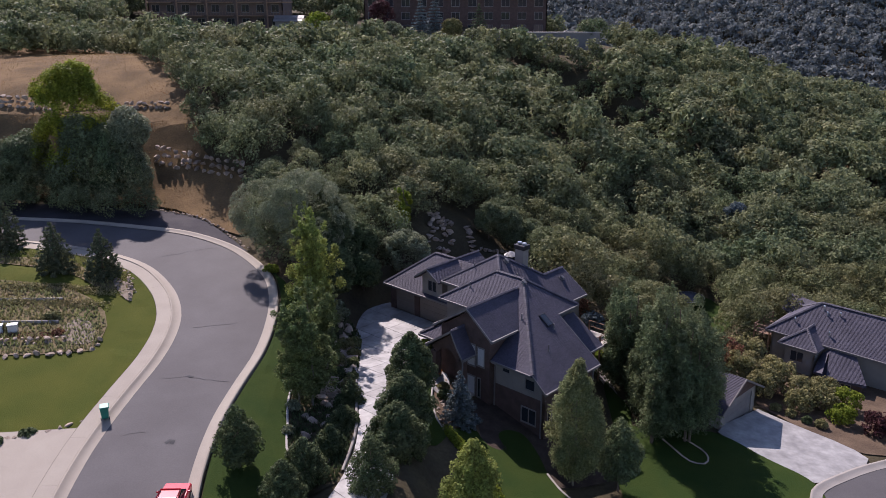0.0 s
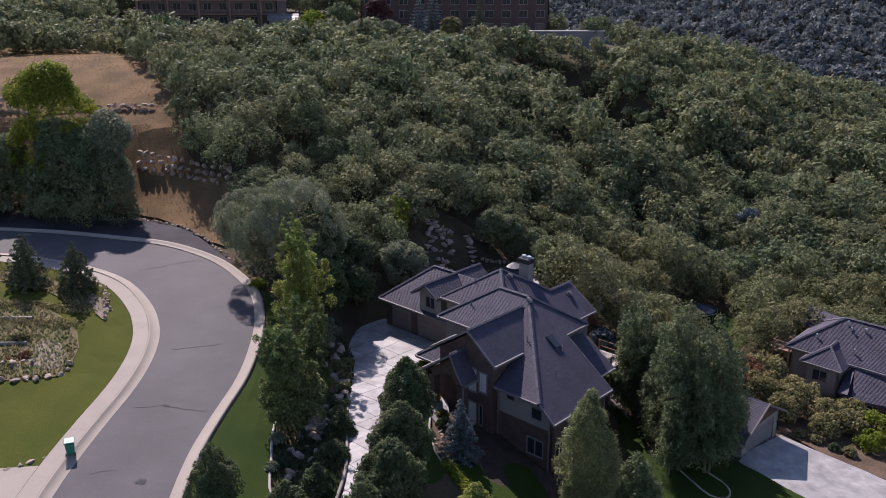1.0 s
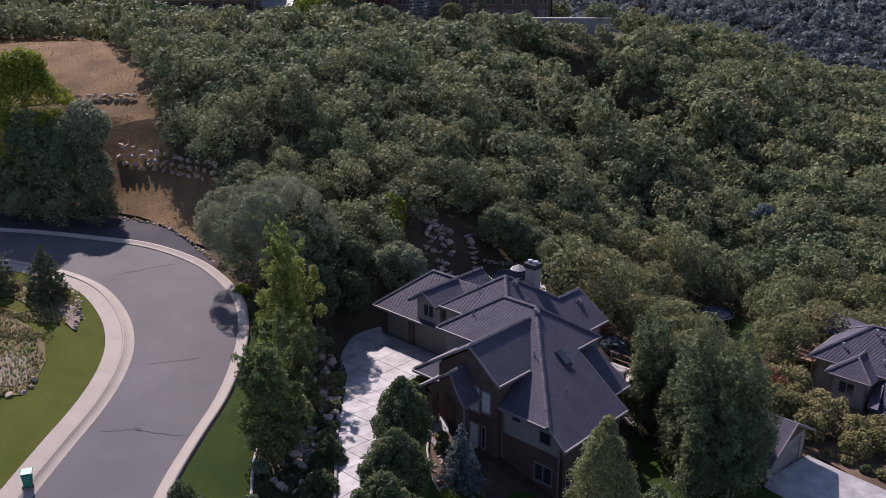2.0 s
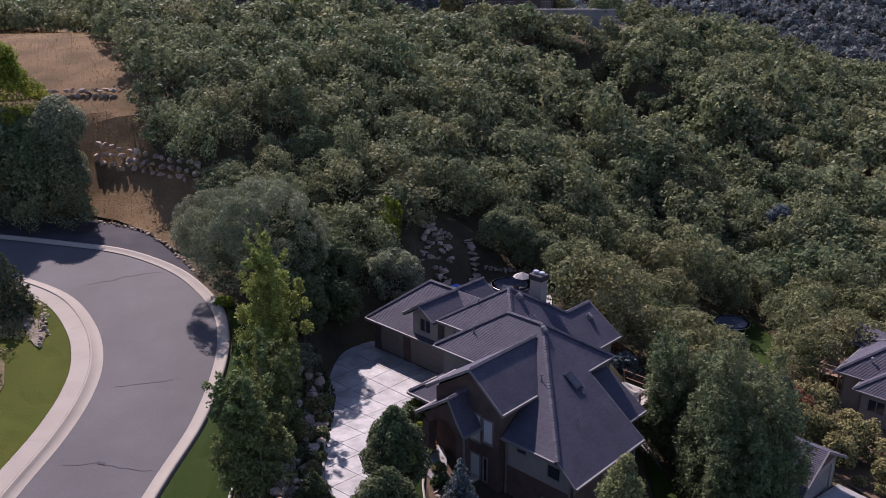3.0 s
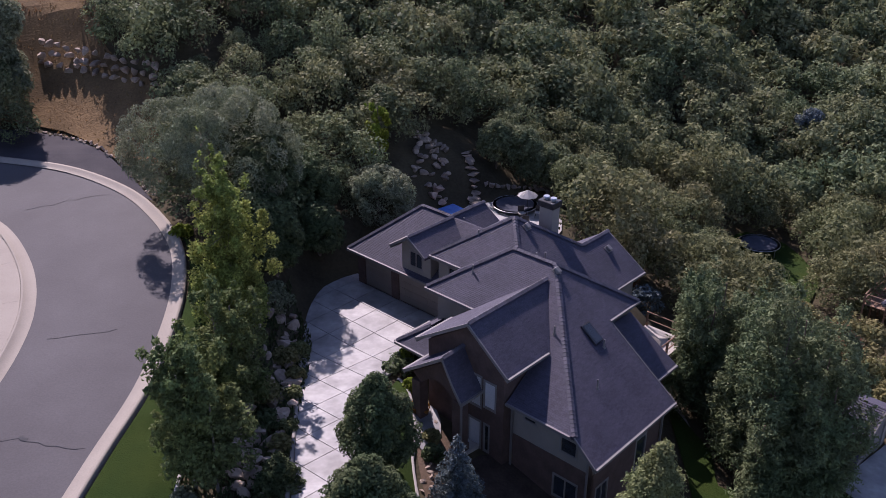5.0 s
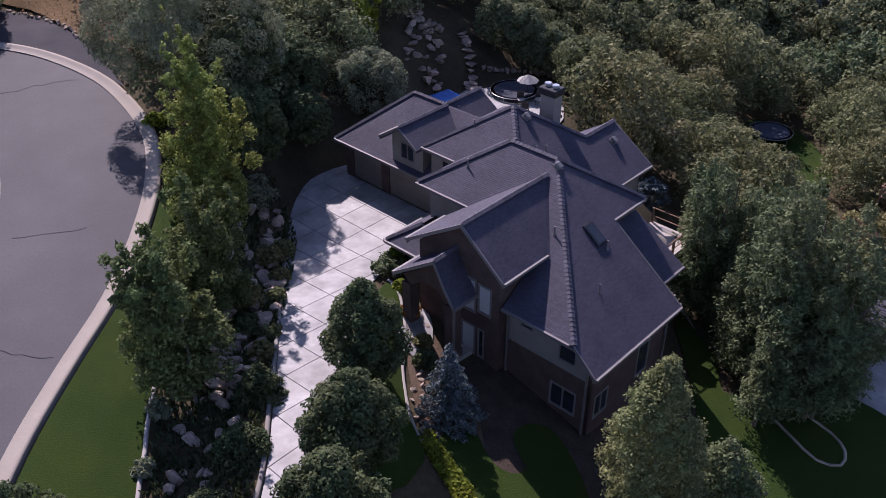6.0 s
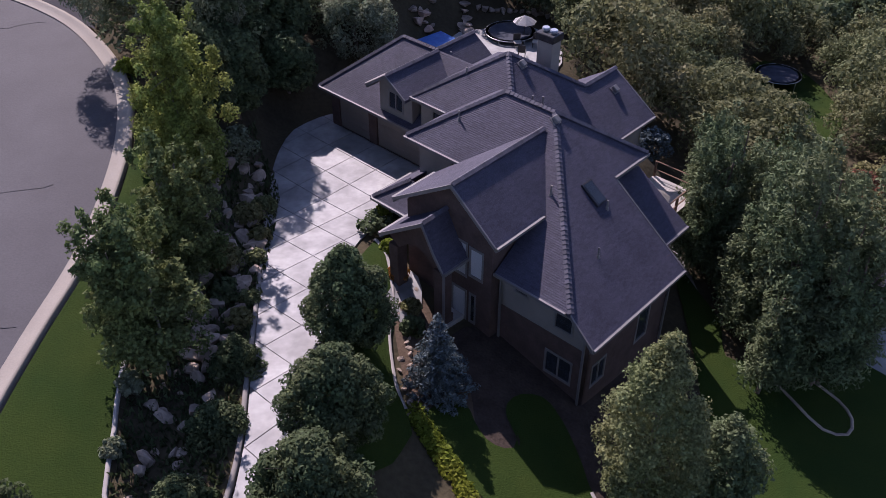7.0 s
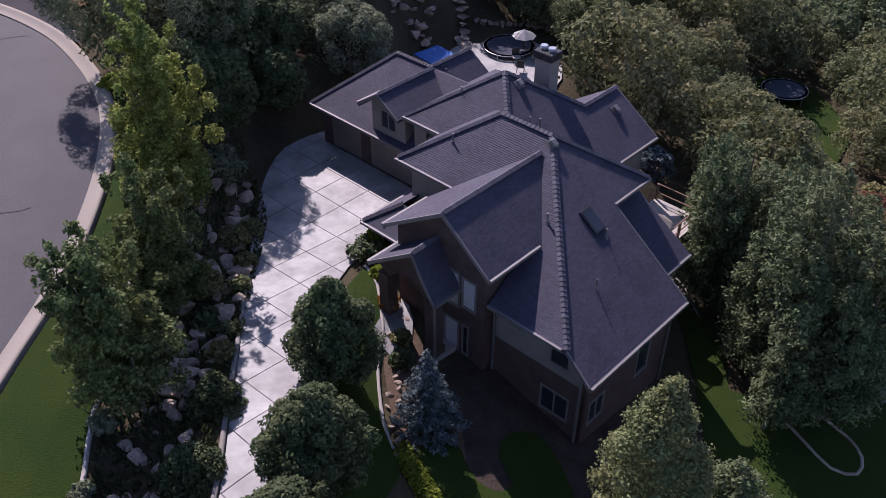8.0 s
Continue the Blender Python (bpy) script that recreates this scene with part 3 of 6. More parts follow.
    for a, b, o in ((H(51.6, 39.1, 1.81), H(51.6, 43.2, 1.81), mu), (H(51.4, 37.4, 0.79), H(58.95, 37.4, 0.79), mv), (H(54.9, 48.3, 4.01), H(54.9, 52.3, 4.01), mu),
                    (H(58.1, 52.3, 4.05), H(58.1, 55.0, 4.05), mu), (H(58.2, 53, 1.75), H(58.2, 63.2, 1.75), mu), (H(59.1, 42, 4.02), H(62.1, 42, 4.02), mv),
                    (H(62.2, 45.1, 2.51), H(68.0, 45.1, 2.51), mv), (H(51, 42.72, 3.8), H(54.4, 42.72, 3.8), mv), (H(51, 49.2, 3.5), H(54.0, 49.2, 3.5), pv), (H(49.8, 44.8, 1.9), H(51.9, 44.8, 1.9), mv), (H(49.8, 49.0, 2.1), H(51.9, 49.0, 2.1), pv),
                    (H(59.1, 39, 1.1), H(61.8, 39, 1.1), mv), (H(52.8, 48.8, 0.95), H(52.8, 52.8, 0.95), mu), (H(52.8, 52.8, 0.95), H(57.6, 52.8, 0.95), pv), (H(57.7, 58.2, 3.84), H(59.5, 58.2, 3.84), pv), (H(58.2, 63.2, 1.75), H(66.8, 63.2, 1.75), pv)):
        gutter(house, a, b, o)
    for a, b in ((H(50.98, 45.45, 5.95), H(50.98, 42.72, 3.8)), (H(50.98, 45.45, 5.95), H(50.98, 49.2, 3.5)), (H(49.78, 46.14, 4.1), H(49.78, 45.4, 2.75)), (H(49.78, 45.4, 2.75), H(49.78, 44.8, 1.9)), (H(49.78, 46.14, 4.1), H(49.78, 49.0, 2.1)),
                 (H(57.68, 56.6, 4.9), H(57.68, 58.2, 3.84)), (H(57.68, 56.6, 4.9), H(57.68, 55.05, 3.87)), (H(51.58, 38.85, 1.81), H(51.38, 37.4, 0.79)), (H(59.12, 42, 4.02), H(58.97, 37.4, 0.79)), (H(68.02, 48.1, 4.51), H(68.02, 45.1, 2.51))):
        rake(house, a, b)
    # walls; z in the house's own axes is one metre more
    W = lambda a, b, z0, z1, mat_name, holes=(), label="": wall(house, P2(*a), P2(*b), z0 + 1, z1 + 1, mat_name, [(h[0], h[1], h[2] + 1, h[3] + 1) for h in holes], label=label)
    def win(m, s0, s1, z0, z1, panes=2, fill="glass"):
        return window(house, m, s0, s1, z0 + 1, z1 + 1, panes, fill)
    # faces towards the street (-u): run from high v to low v so that the thickness goes inwards
    _, m = W((52.1, 43.3), (52.1, 38.0), -6, -0.4, "brick", [(3.0, 4.5, -2.9, -1.5)], "red-brown brick wall")
    win(m, 3.0, 4.5, -2.9, -1.5, 2)
    W((52.13, 38.85), (52.13, 38.0), -0.4, 0.95, "stucco")
    _, m = W((52.13, 43.3), (52.13, 38.85), -0.4, 1.65, "stucco", [(3.3, 4.3, 0.1, 1.1), (0.9, 1.7, 0.85, 1.45)], "tan stucco wall")
    win(m, 3.3, 4.3, 0.1, 1.1, 1)
    win(m, 0.9, 1.7, 0.85, 1.45, 1)
    _, m = W((52.1, 38.0), (58.8, 38.0), -6, 0.8, "brick", [(0.5, 1.6, -2.9, -1.5), (4.2, 5.2, -2.6, -0.6)], "red-brown brick wall")
    win(m, 0.5, 1.6, -2.9, -1.5, 2)
    win(m, 4.2, 5.2, -2.6, -0.6, 1)
    holes = [(4.1, 4.9, 0.9, 2.6), (3.0, 3.9, 0.7, 2.7), (2.0, 2.25, 1.0, 2.6), (3.0, 3.9, -2.0, -0.2), (4.15, 4.5, -2.0, -0.2)]
    _, m = W((51.5, 48.75), (51.5, 43.3), -5, 3.4, "brick", holes, "red-brown brick gable wall")
    win(m, 4.1, 4.9, 0.9, 2.6, 1, "blind")
    win(m, 3.0, 3.9, 0.7, 2.7, 1, "blind")
    win(m, 2.0, 2.25, 1.0, 2.6, 1)
    win(m, 3.0, 3.9, -2.0, -0.2, 1, "blind")
    win(m, 4.15, 4.5, -2.0, -0.2, 1)
    bm = bmesh.new()
    tri = [H(51.5, 43.3, 3.4), H(51.5, 48.75, 3.4), H(51.5, 45.45, 5.65)]
    tri2 = [p + Vector((0.22, 0, 0)) for p in tri]
    va, vb = [bm.verts.new(p) for p in tri], [bm.verts.new(p) for p in tri2]
    bm.faces.new(va)
    bm.faces.new(vb[::-1])
    for i in range(3):
        bm.faces.new((va[i], vb[i], vb[(i + 1) % 3], va[(i + 1) % 3]))
    part("wall", bm, "brick", house, "red-brown brick gable")
    W((51.72, 43.3), (55.2, 43.3), -5, 3.9, "brick")
    W((57.5, 48.75), (51.72, 48.75), -3, 3.6, "brick")
    _, m = W((53.3, 52.3), (53.3, 48.8), -2.5, 0.95, "brick", [(0.5, 1.4, -0.9, 0.3)])
    win(m, 0.5, 1.4, -0.9, 0.3, 1)
    W((57.6, 52.3), (53.52, 52.3), -2.5, 0.95, "brick")
    W((55.5, 51.8), (55.5, 49.5), 0.3, 4.0, "stucco", label="tan stucco wall")
    W((58.7, 51.8), (55.72, 51.8), 0.3, 4.0, "stucco")
    _, m = W((58.62, 54.7), (58.62, 52.1), 0.5, 3.9, "stucco", [(0.9, 1.7, 2.1, 3.4)])
    win(m, 0.9, 1.7, 2.1, 3.4, 1)
    _, m = W((58.7, 62.7), (58.7, 52.3), -1.3, 1.85, "brick", [(0.7, 3.4, -0.95, 1.2), (4.1, 9.0, -0.95, 1.2)], "brick garage wall")
    for s0, s1 in ((0.7, 3.4), (4.1, 9.0)):
        door = None
        for i in range(4):
            bm = bmesh.new()
            z0 = 0.05 + i * 0.5375
            box(bm, s0, 0.1, z0, s1, 0.14, z0 + 0.53, bevel=0.008, m=m)
            n = int((s1 - s0) / 0.65)
            for j in range(n):
                x = s0 + (j + 0.5) * (s1 - s0) / n
                box(bm, x - 0.24, 0.088, z0 + 0.09, x + 0.24, 0.104, z0 + 0.44, bevel=0.006, m=m)
            if door is None:
                door = part("garage_door", bm, "garage", house, "tan panelled garage door, closed")
            else:
                part("panel", bm, "garage", door)
    W((66.3, 62.7), (58.92, 62.7), -1.3, 1.85, "brick")
    _, m = W((58.5, 57.95), (58.5, 55.3), 1.5, 3.8, "stucco", [(0.75, 1.9, 2.35, 3.5)], "tan stucco dormer wall")
    win(m, 0.75, 1.9, 2.35, 3.5, 2)
    bm = bmesh.new()
    for du in (0, 0.2):
        bm.faces.new([bm.verts.new(p + Vector((du, 0, 0))) for p in (H(58.5, 55.3, 3.8), H(58.5, 57.95, 3.8), H(58.5, 56.6, 4.7))])
    part("wall", bm, "stucco", house)
    W((61.5, 57.95), (58.72, 57.95), 1.5, 3.8, "stucco")
    W((58.72, 55.3), (61.5, 55.3), 1.5, 3.8, "stucco")
    W((58.7, 42.6), (61.8, 42.6), -5, 4.1, "stucco")
    W((61.8, 42.6), (61.8, 45.6), -5, 4.1, "stucco")
    W((61.8, 45.6), (67.6, 45.6), -5, 2.6, "stucco")
    W((67.6, 45.6), (67.6, 50.3), -5, 2.8, "stucco")
    W((58.8, 39.6), (61.5, 39.6), -5, 1.4, "brick")
    W((61.5, 39.6), (61.5, 42.6), -5, 1.4, "brick")
    W((58.8, 38.22), (58.8, 42.6), -5, 1.4, "brick")
    W((66.3, 50.3), (66.3, 62.7), -4, 1.8, "stucco")
    W((65.6, 55.1), (65.6, 59.2), 1.6, 3.2, "stucco")
    # porch piers, lintel and floor
    for v0, v1 in ((48.1, 48.7), (45.1, 45.7)):
        bm = bmesh.new()
        box(bm, *H(50.1, v0, -2.4), *H(50.75, v1, 1.55), bevel=0.02)
        box(bm, *H(50.04, v0 - 0.06, -2.4), *H(50.81, v1 + 0.06, -1.3), bevel=0.02)
        part("porch_pier", bm, "brick", house)
    bm = bmesh.new()
    va = [bm.verts.new(H(50.2, v, z)) for v, z in ((45.1, 1.9), (45.7, 1.5), (46.3, 2.0), (46.9, 2.2), (47.5, 2.0), (48.1, 1.5), (48.7, 1.95), (46.2, 3.75))]
    vb = [bm.verts.new(v.co + Vector((0.3, 0, 0))) for v in va]
    bm.faces.new(va)
    bm.faces.new(vb[::-1])
    for i in range(8):
        bm.faces.new((va[i], vb[i], vb[(i + 1) % 8], va[(i + 1) % 8]))
    part("porch_arch", bm, "brick", house)
    bm = bmesh.new()
    box(bm, *H(49.7, 44.9, -2.6), *H(51.45, 49.0, -1.75), bevel=0.03)
    part("porch_floor", bm, "concrete", house)
    # chimney
    bm = bmesh.new()
    box(bm, *H(64.2, 49.95, 2.5), *H(65.0, 51.0, 6.7), bevel=0.03)
    ch = part("chimney", bm, "stucco", house, "tan stucco chimney with black metal cap")
    bm = bmesh.new()
    box(bm, *H(64.1, 49.85, 6.7), *H(65.1, 51.1, 7.15), bevel=0.04)
    part("chimney_cap", bm, "dark", ch, "black metal chimney cap")
    for v in (50.2, 50.75):
        bm = bmesh.new()
        cyl(bm, H(64.6, v, 7.15), H(64.6, v, 7.3), 0.16, 0.16, 12)
        cyl(bm, H(64.6, v, 7.3), H(64.6, v, 7.36), 0.24, 0.2, 12)
        part("flue", bm, "galv", ch)
    # skylight, vents and pipes on the slopes
    def on_right(u, v):
        return main_right(u, v), Matrix.Rotation(math.atan(0.702), 3, "X").to_4x4()
    p, r = on_right(57.25, 41.95)
    m = Matrix.Translation(p) @ r
    bm = bmesh.new()
    box(bm, -0.38, -0.65, 0.02, 0.38, 0.65, 0.14, bevel=0.02, m=m)
    sk = part("skylight", bm, "dark", house, "skylight in a dark frame")
    bm = bmesh.new()
    box(bm, -0.3, -0.56, 0.14, 0.3, 0.56, 0.155, m=m)
    part("pane", bm, "glass", sk)
    for p, r in ((H(62.1, 50.4, 6.05), Matrix.Rotation(math.atan(k), 3, "X").to_4x4()), on_right(58.2, 45.2), (H(66.7, 47.2, 3.91), Matrix.Rotation(math.atan(k), 3, "X").to_4x4())):
        bm = bmesh.new()
        m = Matrix.Translation(p) @ r
        box(bm, -0.24, -0.24, 0.03, 0.24, 0.24, 0.08, m=m)
        box(bm, -0.17, -0.2, 0.08, 0.17, 0.2, 0.3, bevel=0.04, m=m)
        part("roof_vent", bm, "trim", house, "small metal roof vent")
    for p, h, w in ((two_front(60.2, 52.7), 0.55, 0.05), (H(60.9, 48.6, 4.85), 0.5, 0.05), (main_front(56.6, 50.0), 0.5, 0.05), (main_front(55.4, 43.1), 0.5, 0.05), (main_right(57.35, 41.15), 0.5, 0.05), (main_right(55.0, 39.9), 0.55, 0.05), (H(63.3, 56.7, 3.8), 0.6, 0.06), (H(59.6, 47.0, 5.9), 0.5, 0.06)):
        bm = bmesh.new()
        cyl(bm, p, p + Vector((0, 0, h)), w, w, 8)
        cyl(bm, p - Vector((0, 0, 0.05)), p + Vector((0, 0, 0.12)), w * 2.4, w * 1.2, 8)
        part("vent_pipe", bm, "trim", house)
    for u, v, z0, z1 in ((51.98, 43.1, -4, 1.7), (51.98, 38.2, -5, 0.9), (50.0, 44.95, -2, 1.7), (58.75, 37.9, -5, 0.75)):
        bm = bmesh.new()
        box(bm, *H(u - 0.05, v - 0.05, z0), *H(u + 0.05, v + 0.05, z1))
        part("downpipe", bm, "trim", house)


build_house()


# ---- trees ----
RNG = np.random.default_rng(7)


def leaves(lumps, n, size, rng, up=0.5, scatter=0.6, aspect=0.65, droop=0.0, shell=(0.72, 1.06), three=False):
    """n leaf clumps on the skins of round lumps (x, y, z, rx, rz): arrays of corners and faces."""
    lumps = np.asarray(lumps, float)
    w = lumps[:, 3] ** 2
    pick = rng.choice(len(lumps), n, p=w / w.sum())
    d = rng.normal(size=(n, 3))
    d[:, 2] += 0.25
    d /= np.linalg.norm(d, axis=1)[:, None]
    r = rng.uniform(*shell, n)[:, None]
    c = lumps[pick]
    p = c[:, :3] + d * r * np.stack([c[:, 3], c[:, 3], c[:, 4]], 1)
    nrm = d + rng.normal(size=(n, 3)) * scatter
    nrm[:, 2] += up
    nrm /= np.linalg.norm(nrm, axis=1)[:, None]
    t = np.cross(nrm, rng.normal(size=(n, 3)))
    if droop:
        t = t * (1 - droop) + np.array([0, 0, -1.0]) * droop + d * 0.4 * droop
    t /= np.linalg.norm(t, axis=1)[:, None]
    b = np.cross(nrm, t)
    s = (size * rng.uniform(0.6, 1.3, n))[:, None]
    h = s * aspect
    v = np.stack([p - t * s, p - b * h, p + t * s, p + b * h], 1) * 1.0
    if three:
        v = np.stack([p - t * s, p + t * s * 0.7 - b * h, p + t * s * 0.7 + b * h], 1)
        return v.reshape(-1, 3), np.arange(3 * n).reshape(-1, 3)
    v[:, 1] += nrm * h * 0.3
    v[:, 3] += nrm * h * 0.3
    return v.reshape(-1, 3), np.arange(4 * n).reshape(-1, 4)


def bough_points(bm, base, top, r0, r1, bends, rng, n=7):
    """A tapered, slightly crooked stem; returns points along it."""
    pts = [np.array(base) + (np.array(top) - np.array(base)) * t + np.append(rng.normal(size=2) * bends * math.sin(t * 3.1), 0) for t in np.linspace(0, 1, 6)]
    for i in range(5):
        a, b = r0 + (r1 - r0) * i / 5, r0 + (r1 - r0) * (i + 1) / 5
        cyl(bm, pts[i], pts[i + 1], a, b, n)
    return pts


def tree(label, x, y, height, lumps, n, size, mat_name, bark="bark", trunk=0.16, limbs=8, category="tree", name="tree", group="", seed=0, stems=1, z=None, top=0.8, **kw):
    """A tree: crooked trunk with limbs, and a crown of leaf clumps on lumps (relative to the foot)."""
    rng = np.random.default_rng(seed + int(abs(x * 31 + y * 17)))
    z = ground_at(x, y) if z is None else z
    t = thing(name, label, category, (x, y, z - 0.05), 0.0, group)
    lumps = np.asarray(lumps, float)
    bm = bmesh.new()
    for s in range(stems):
        dx, dy = (rng.normal(size=2) * 0.35 if stems > 1 else (0, 0))
        pts = bough_points(bm, (dx, dy, -0.2), (dx * 1.4 + rng.normal() * 0.1, dy * 1.4 + rng.normal() * 0.1, height * top), trunk, trunk * 0.25, 0.08 * height / 8, rng)
        for i in range(limbs):
            c = lumps[rng.integers(len(lumps))]
            j = rng.integers(1, 5)
            a = pts[j]
            e = np.array([c[0], c[1], max(c[2], a[2] + 0.1)])
            cyl(bm, a, a + (e - a) * 0.85, trunk * 0.35, trunk * 0.08, 5)
    part("trunk", bm, bark, t)
    v, f = leaves(lumps, int(n * 2.3), size * 0.72, rng, three=True, **kw)
    np_mesh("crown", v, f, mat_name, t)
    return t


def ball(r, zc, rz, n, small, rng, flat=0.0):
    """Lumps that make up a roundish crown of radius r about height zc."""
    out = [(0, 0, zc, r * 0.72, rz * 0.74)]
    small = small * 0.62
    for i in range(int(n * 2.6)):
        d = rng.normal(size=3)
        d /= np.linalg.norm(d)
        if d[2] < -0.55:
            d[2] = -d[2]
        q = rng.uniform(0.7, 1.3) * small
        out.append((d[0] * (r - q * 0.6), d[1] * (r - q * 0.6), zc + d[2] * (rz - q * 0.6), q, q))
    return out


def column(r, z0, z1, n, small, rng, lean=(0, 0), power=0.7):
    """Lumps for an upright crown, widest low down, with loose tips."""
    out = []
    small = small * 0.72
    tips = []
    for i in range(9):
        a, d = i * 2.4 + rng.uniform(-0.4, 0.4), r * 0.78 * math.sqrt(i / 8)
        tips.append((math.cos(a) * d, math.sin(a) * d, 1.0 - 0.55 * (d / r) ** 1.5 * rng.uniform(0.6, 1.2)))
    for i in range(int(n * 2.0)):
        x, y, top = tips[rng.integers(9)]
        t = rng.uniform(0, 1)
        spread = 0.5 * r * (1 - t) ** power + 0.1
        a = rng.uniform(0, 6.283)
        d = spread * math.sqrt(rng.uniform(0, 1))
        q = small * rng.uniform(0.5, 1.3) * (0.45 + 0.55 * (1 - t))
        h = t * top
        out.append((x * (0.55 + 0.45 * t) + math.cos(a) * d + lean[0] * h, y * (0.55 + 0.45 * t) + math.sin(a) * d + lean[1] * h, z0 + (z1 - z0) * h, q, q * 1.3))
    return out


def egg(r, z0, z1, n, small, rng):
    """Lumps for a dense crown, widest low down and drawn to a blunt point."""
    def wide(t):
        return r * ((t / 0.32) ** 0.45 if t < 0.32 else 1 - 0.9 * ((t - 0.32) / 0.68) ** 1.6)
    out = []
    for t in (0.2, 0.38, 0.56, 0.74):
        out.append((0, 0, z0 + (z1 - z0) * t, wide(t) * 0.72, (z1 - z0) * 0.14))
    for i in range(n):
        t, a = rng.uniform(0.02, 1), rng.uniform(0, 6.283)
        q = small * rng.uniform(0.6, 1.3) * (0.6 + 0.4 * wide(t) / r)
        d = max(0, wide(t) - 0.6 * q) * rng.uniform(0.85, 1.05)
        out.append((math.cos(a) * d, math.sin(a) * d, z0 + (z1 - z0) * t, q, q * 1.15))
    return out


def conifer(label, x, y, height, r, n, size, mat_name, tiers=14, trunk=0.13, z=None, group="", slim=1.0, **kw):
    rng = np.random.default_rng(int(abs(x * 13 + y * 7)))
    lumps = []
    for i in range(tiers):
        t = i / (tiers - 1)
        w = r * (1 - t ** slim) ** 0.9 + 0.06
        m = max(3, int(9 * (1 - t) + 3))
        for j in range(m):
            a = (j + rng.uniform(-0.3, 0.3)) / m * 6.283 + i
            for q in (0.35, 0.7, 1.0):
                e = w * q * rng.uniform(0.85, 1.1)
                lumps.append((math.cos(a) * e, math.sin(a) * e, 0.25 + (height - 0.3) * t - 0.12 * e, 0.22 * (1.3 - 0.6 * t) * r / 1.6, 0.13))
    return tree(label, x, y, height, lumps, n, size, mat_name, trunk=trunk, limbs=0, category="conifer", name="conifer", z=z, group=group, aspect=0.34, scatter=0.9, shell=(0.3, 1.1), top=0.95, **kw)


def shrub(label, x, y, r, h, n, size, mat_name, name="shrub", group="garden shrubs", z=None, seed=0):
    rng = np.random.default_rng(seed + int(abs(x * 57 + y * 91)))
    z = ground_at(x, y) if z is None else z
    t = thing(name, label, "shrub", (x, y, z - 0.03), 0.0, group)
    bm = bmesh.new()
    for i in range(5):
        a = rng.uniform(0, 6.283)
        cyl(bm, (0, 0, 0), (math.cos(a) * r * 0.5, math.sin(a) * r * 0.5, h * 0.6), 0.03, 0.012, 5)
    part("stems", bm, "bark", t)
    v, f = leaves(ball(r, h * 0.5, h * 0.5, 12, r * 0.42, rng), n, size, rng)
    np_mesh("leaves", v, f, mat_name, t)
    return t


def wood(name, label, places, templates, mat_name):
    """One sheet of many crowns: places are (x, y, z, scale, turn) and templates pairs of arrays."""
    vs, fs, total = [], [], 0
    for i, (x, y, z, s, a) in enumerate(places):
        v, f = templates[i % len(templates)]
        c, q = math.cos(a), math.sin(a)
        w = np.stack([(v[:, 0] * c - v[:, 1] * q) * s + x, (v[:, 0] * q + v[:, 1] * c) * s + y, v[:, 2] * s * (0.85 + 0.3 * ((i * 7919) % 100) / 100) + z], 1)
        vs.append(w)
        fs.append(f + total)
        total += len(v)
    return tagged(np_mesh(name, np.concatenate(vs), np.concatenate(fs), mat_name), label, "trees", kind="stuff")


def oak_template(seed, n, size, small=0.55):
    """A low crown of separate puffs of leaves with gaps between them."""
    rng = np.random.default_rng(seed)
    lumps = [(0, 0, 2.4, 1.35, 1.4)]
    for i in range(34):
        d = rng.normal(size=3)
        d /= np.linalg.norm(d)
        d[2] = abs(d[2]) if d[2] < -0.3 else d[2]
        q = small * rng.uniform(0.65, 1.4)
        e = rng.uniform(0.8, 1.1)
        lumps.append((d[0] * 2.0 * e, d[1] * 2.0 * e, 2.6 + d[2] * 2.2 * e, q, q * 0.9))
    return leaves(lumps, n, size, rng, up=0.35, scatter=0.45, aspect=0.7, shell=(0.75, 1.15), three=True)


LAWN_R = np.concatenate([offset(KERB_R[:55], -0.45), spline([(-12.6, 78), (-13.2, 72), (-12.4, 66), (-12.0, 61.7), (-11.6, 58.9), (-11.2, 56), (-10.3, 53.5), (-11, 48), (-12, 42), (-11, 32)])])
CLEAR = [np.array(p, float) for p in (
    [(-36.5, 106), (-33.5, 97), (-17, 86), (-21, 97), (-24.5, 105.5), (-31, 111), (-35, 120), (-39, 130), (-46, 143), (-52, 155), (-62, 158), (-74, 158), (-105, 166), (-105, 111), (-50, 109)],
    [(-70, 30), (-12, 30), (-9, 60), (-11, 78), (-18, 89), (-26, 95), (-34, 98), (-70, 104)],
    [(-12, 30), (40, 30), (60, 60), (52, 92), (40, 95), (30, 88), (22, 82), (16, 88), (13, 94), (10, 99), (7, 105), (0, 108), (-3, 104), (-3, 96), (-11, 91), (-14, 85), (-11, 60)],
    [(-76, 180), (-40, 180), (-36, 198), (-76, 198)], HOLLOW, [(25.5, 91), (29.5, 91), (33, 96), (36, 101), (35.5, 110), (31, 111.5), (27, 105)])]


def scatter_places(x0, x1, y0, y1, step, rng, keep):
    nx, ny = int((x1 - x0) / step), int((y1 - y0) / step)
    gx, gy = np.meshgrid(np.arange(nx), np.arange(ny))
    x = x0 + (gx + 0.5 * (gy % 2) + rng.uniform(-0.33, 0.33, gx.shape)) * step
    y = y0 + (gy + rng.uniform(-0.33, 0.33, gx.shape)) * step
    x, y = x.ravel(), y.ravel()
    ok = keep(x, y)
    return x[ok], y[ok]


def oak_ok(x, y):
    ok = np.abs(x) < 0.58 * y + 12
    for c in CLEAR:
        ok &= ~inside(x, y, c)
    ok &= ~((y > 196) & (y < 238) & (x < 42) & (x > -73))
    ok &= ~((x > 30) & (y > 236))
    return ok


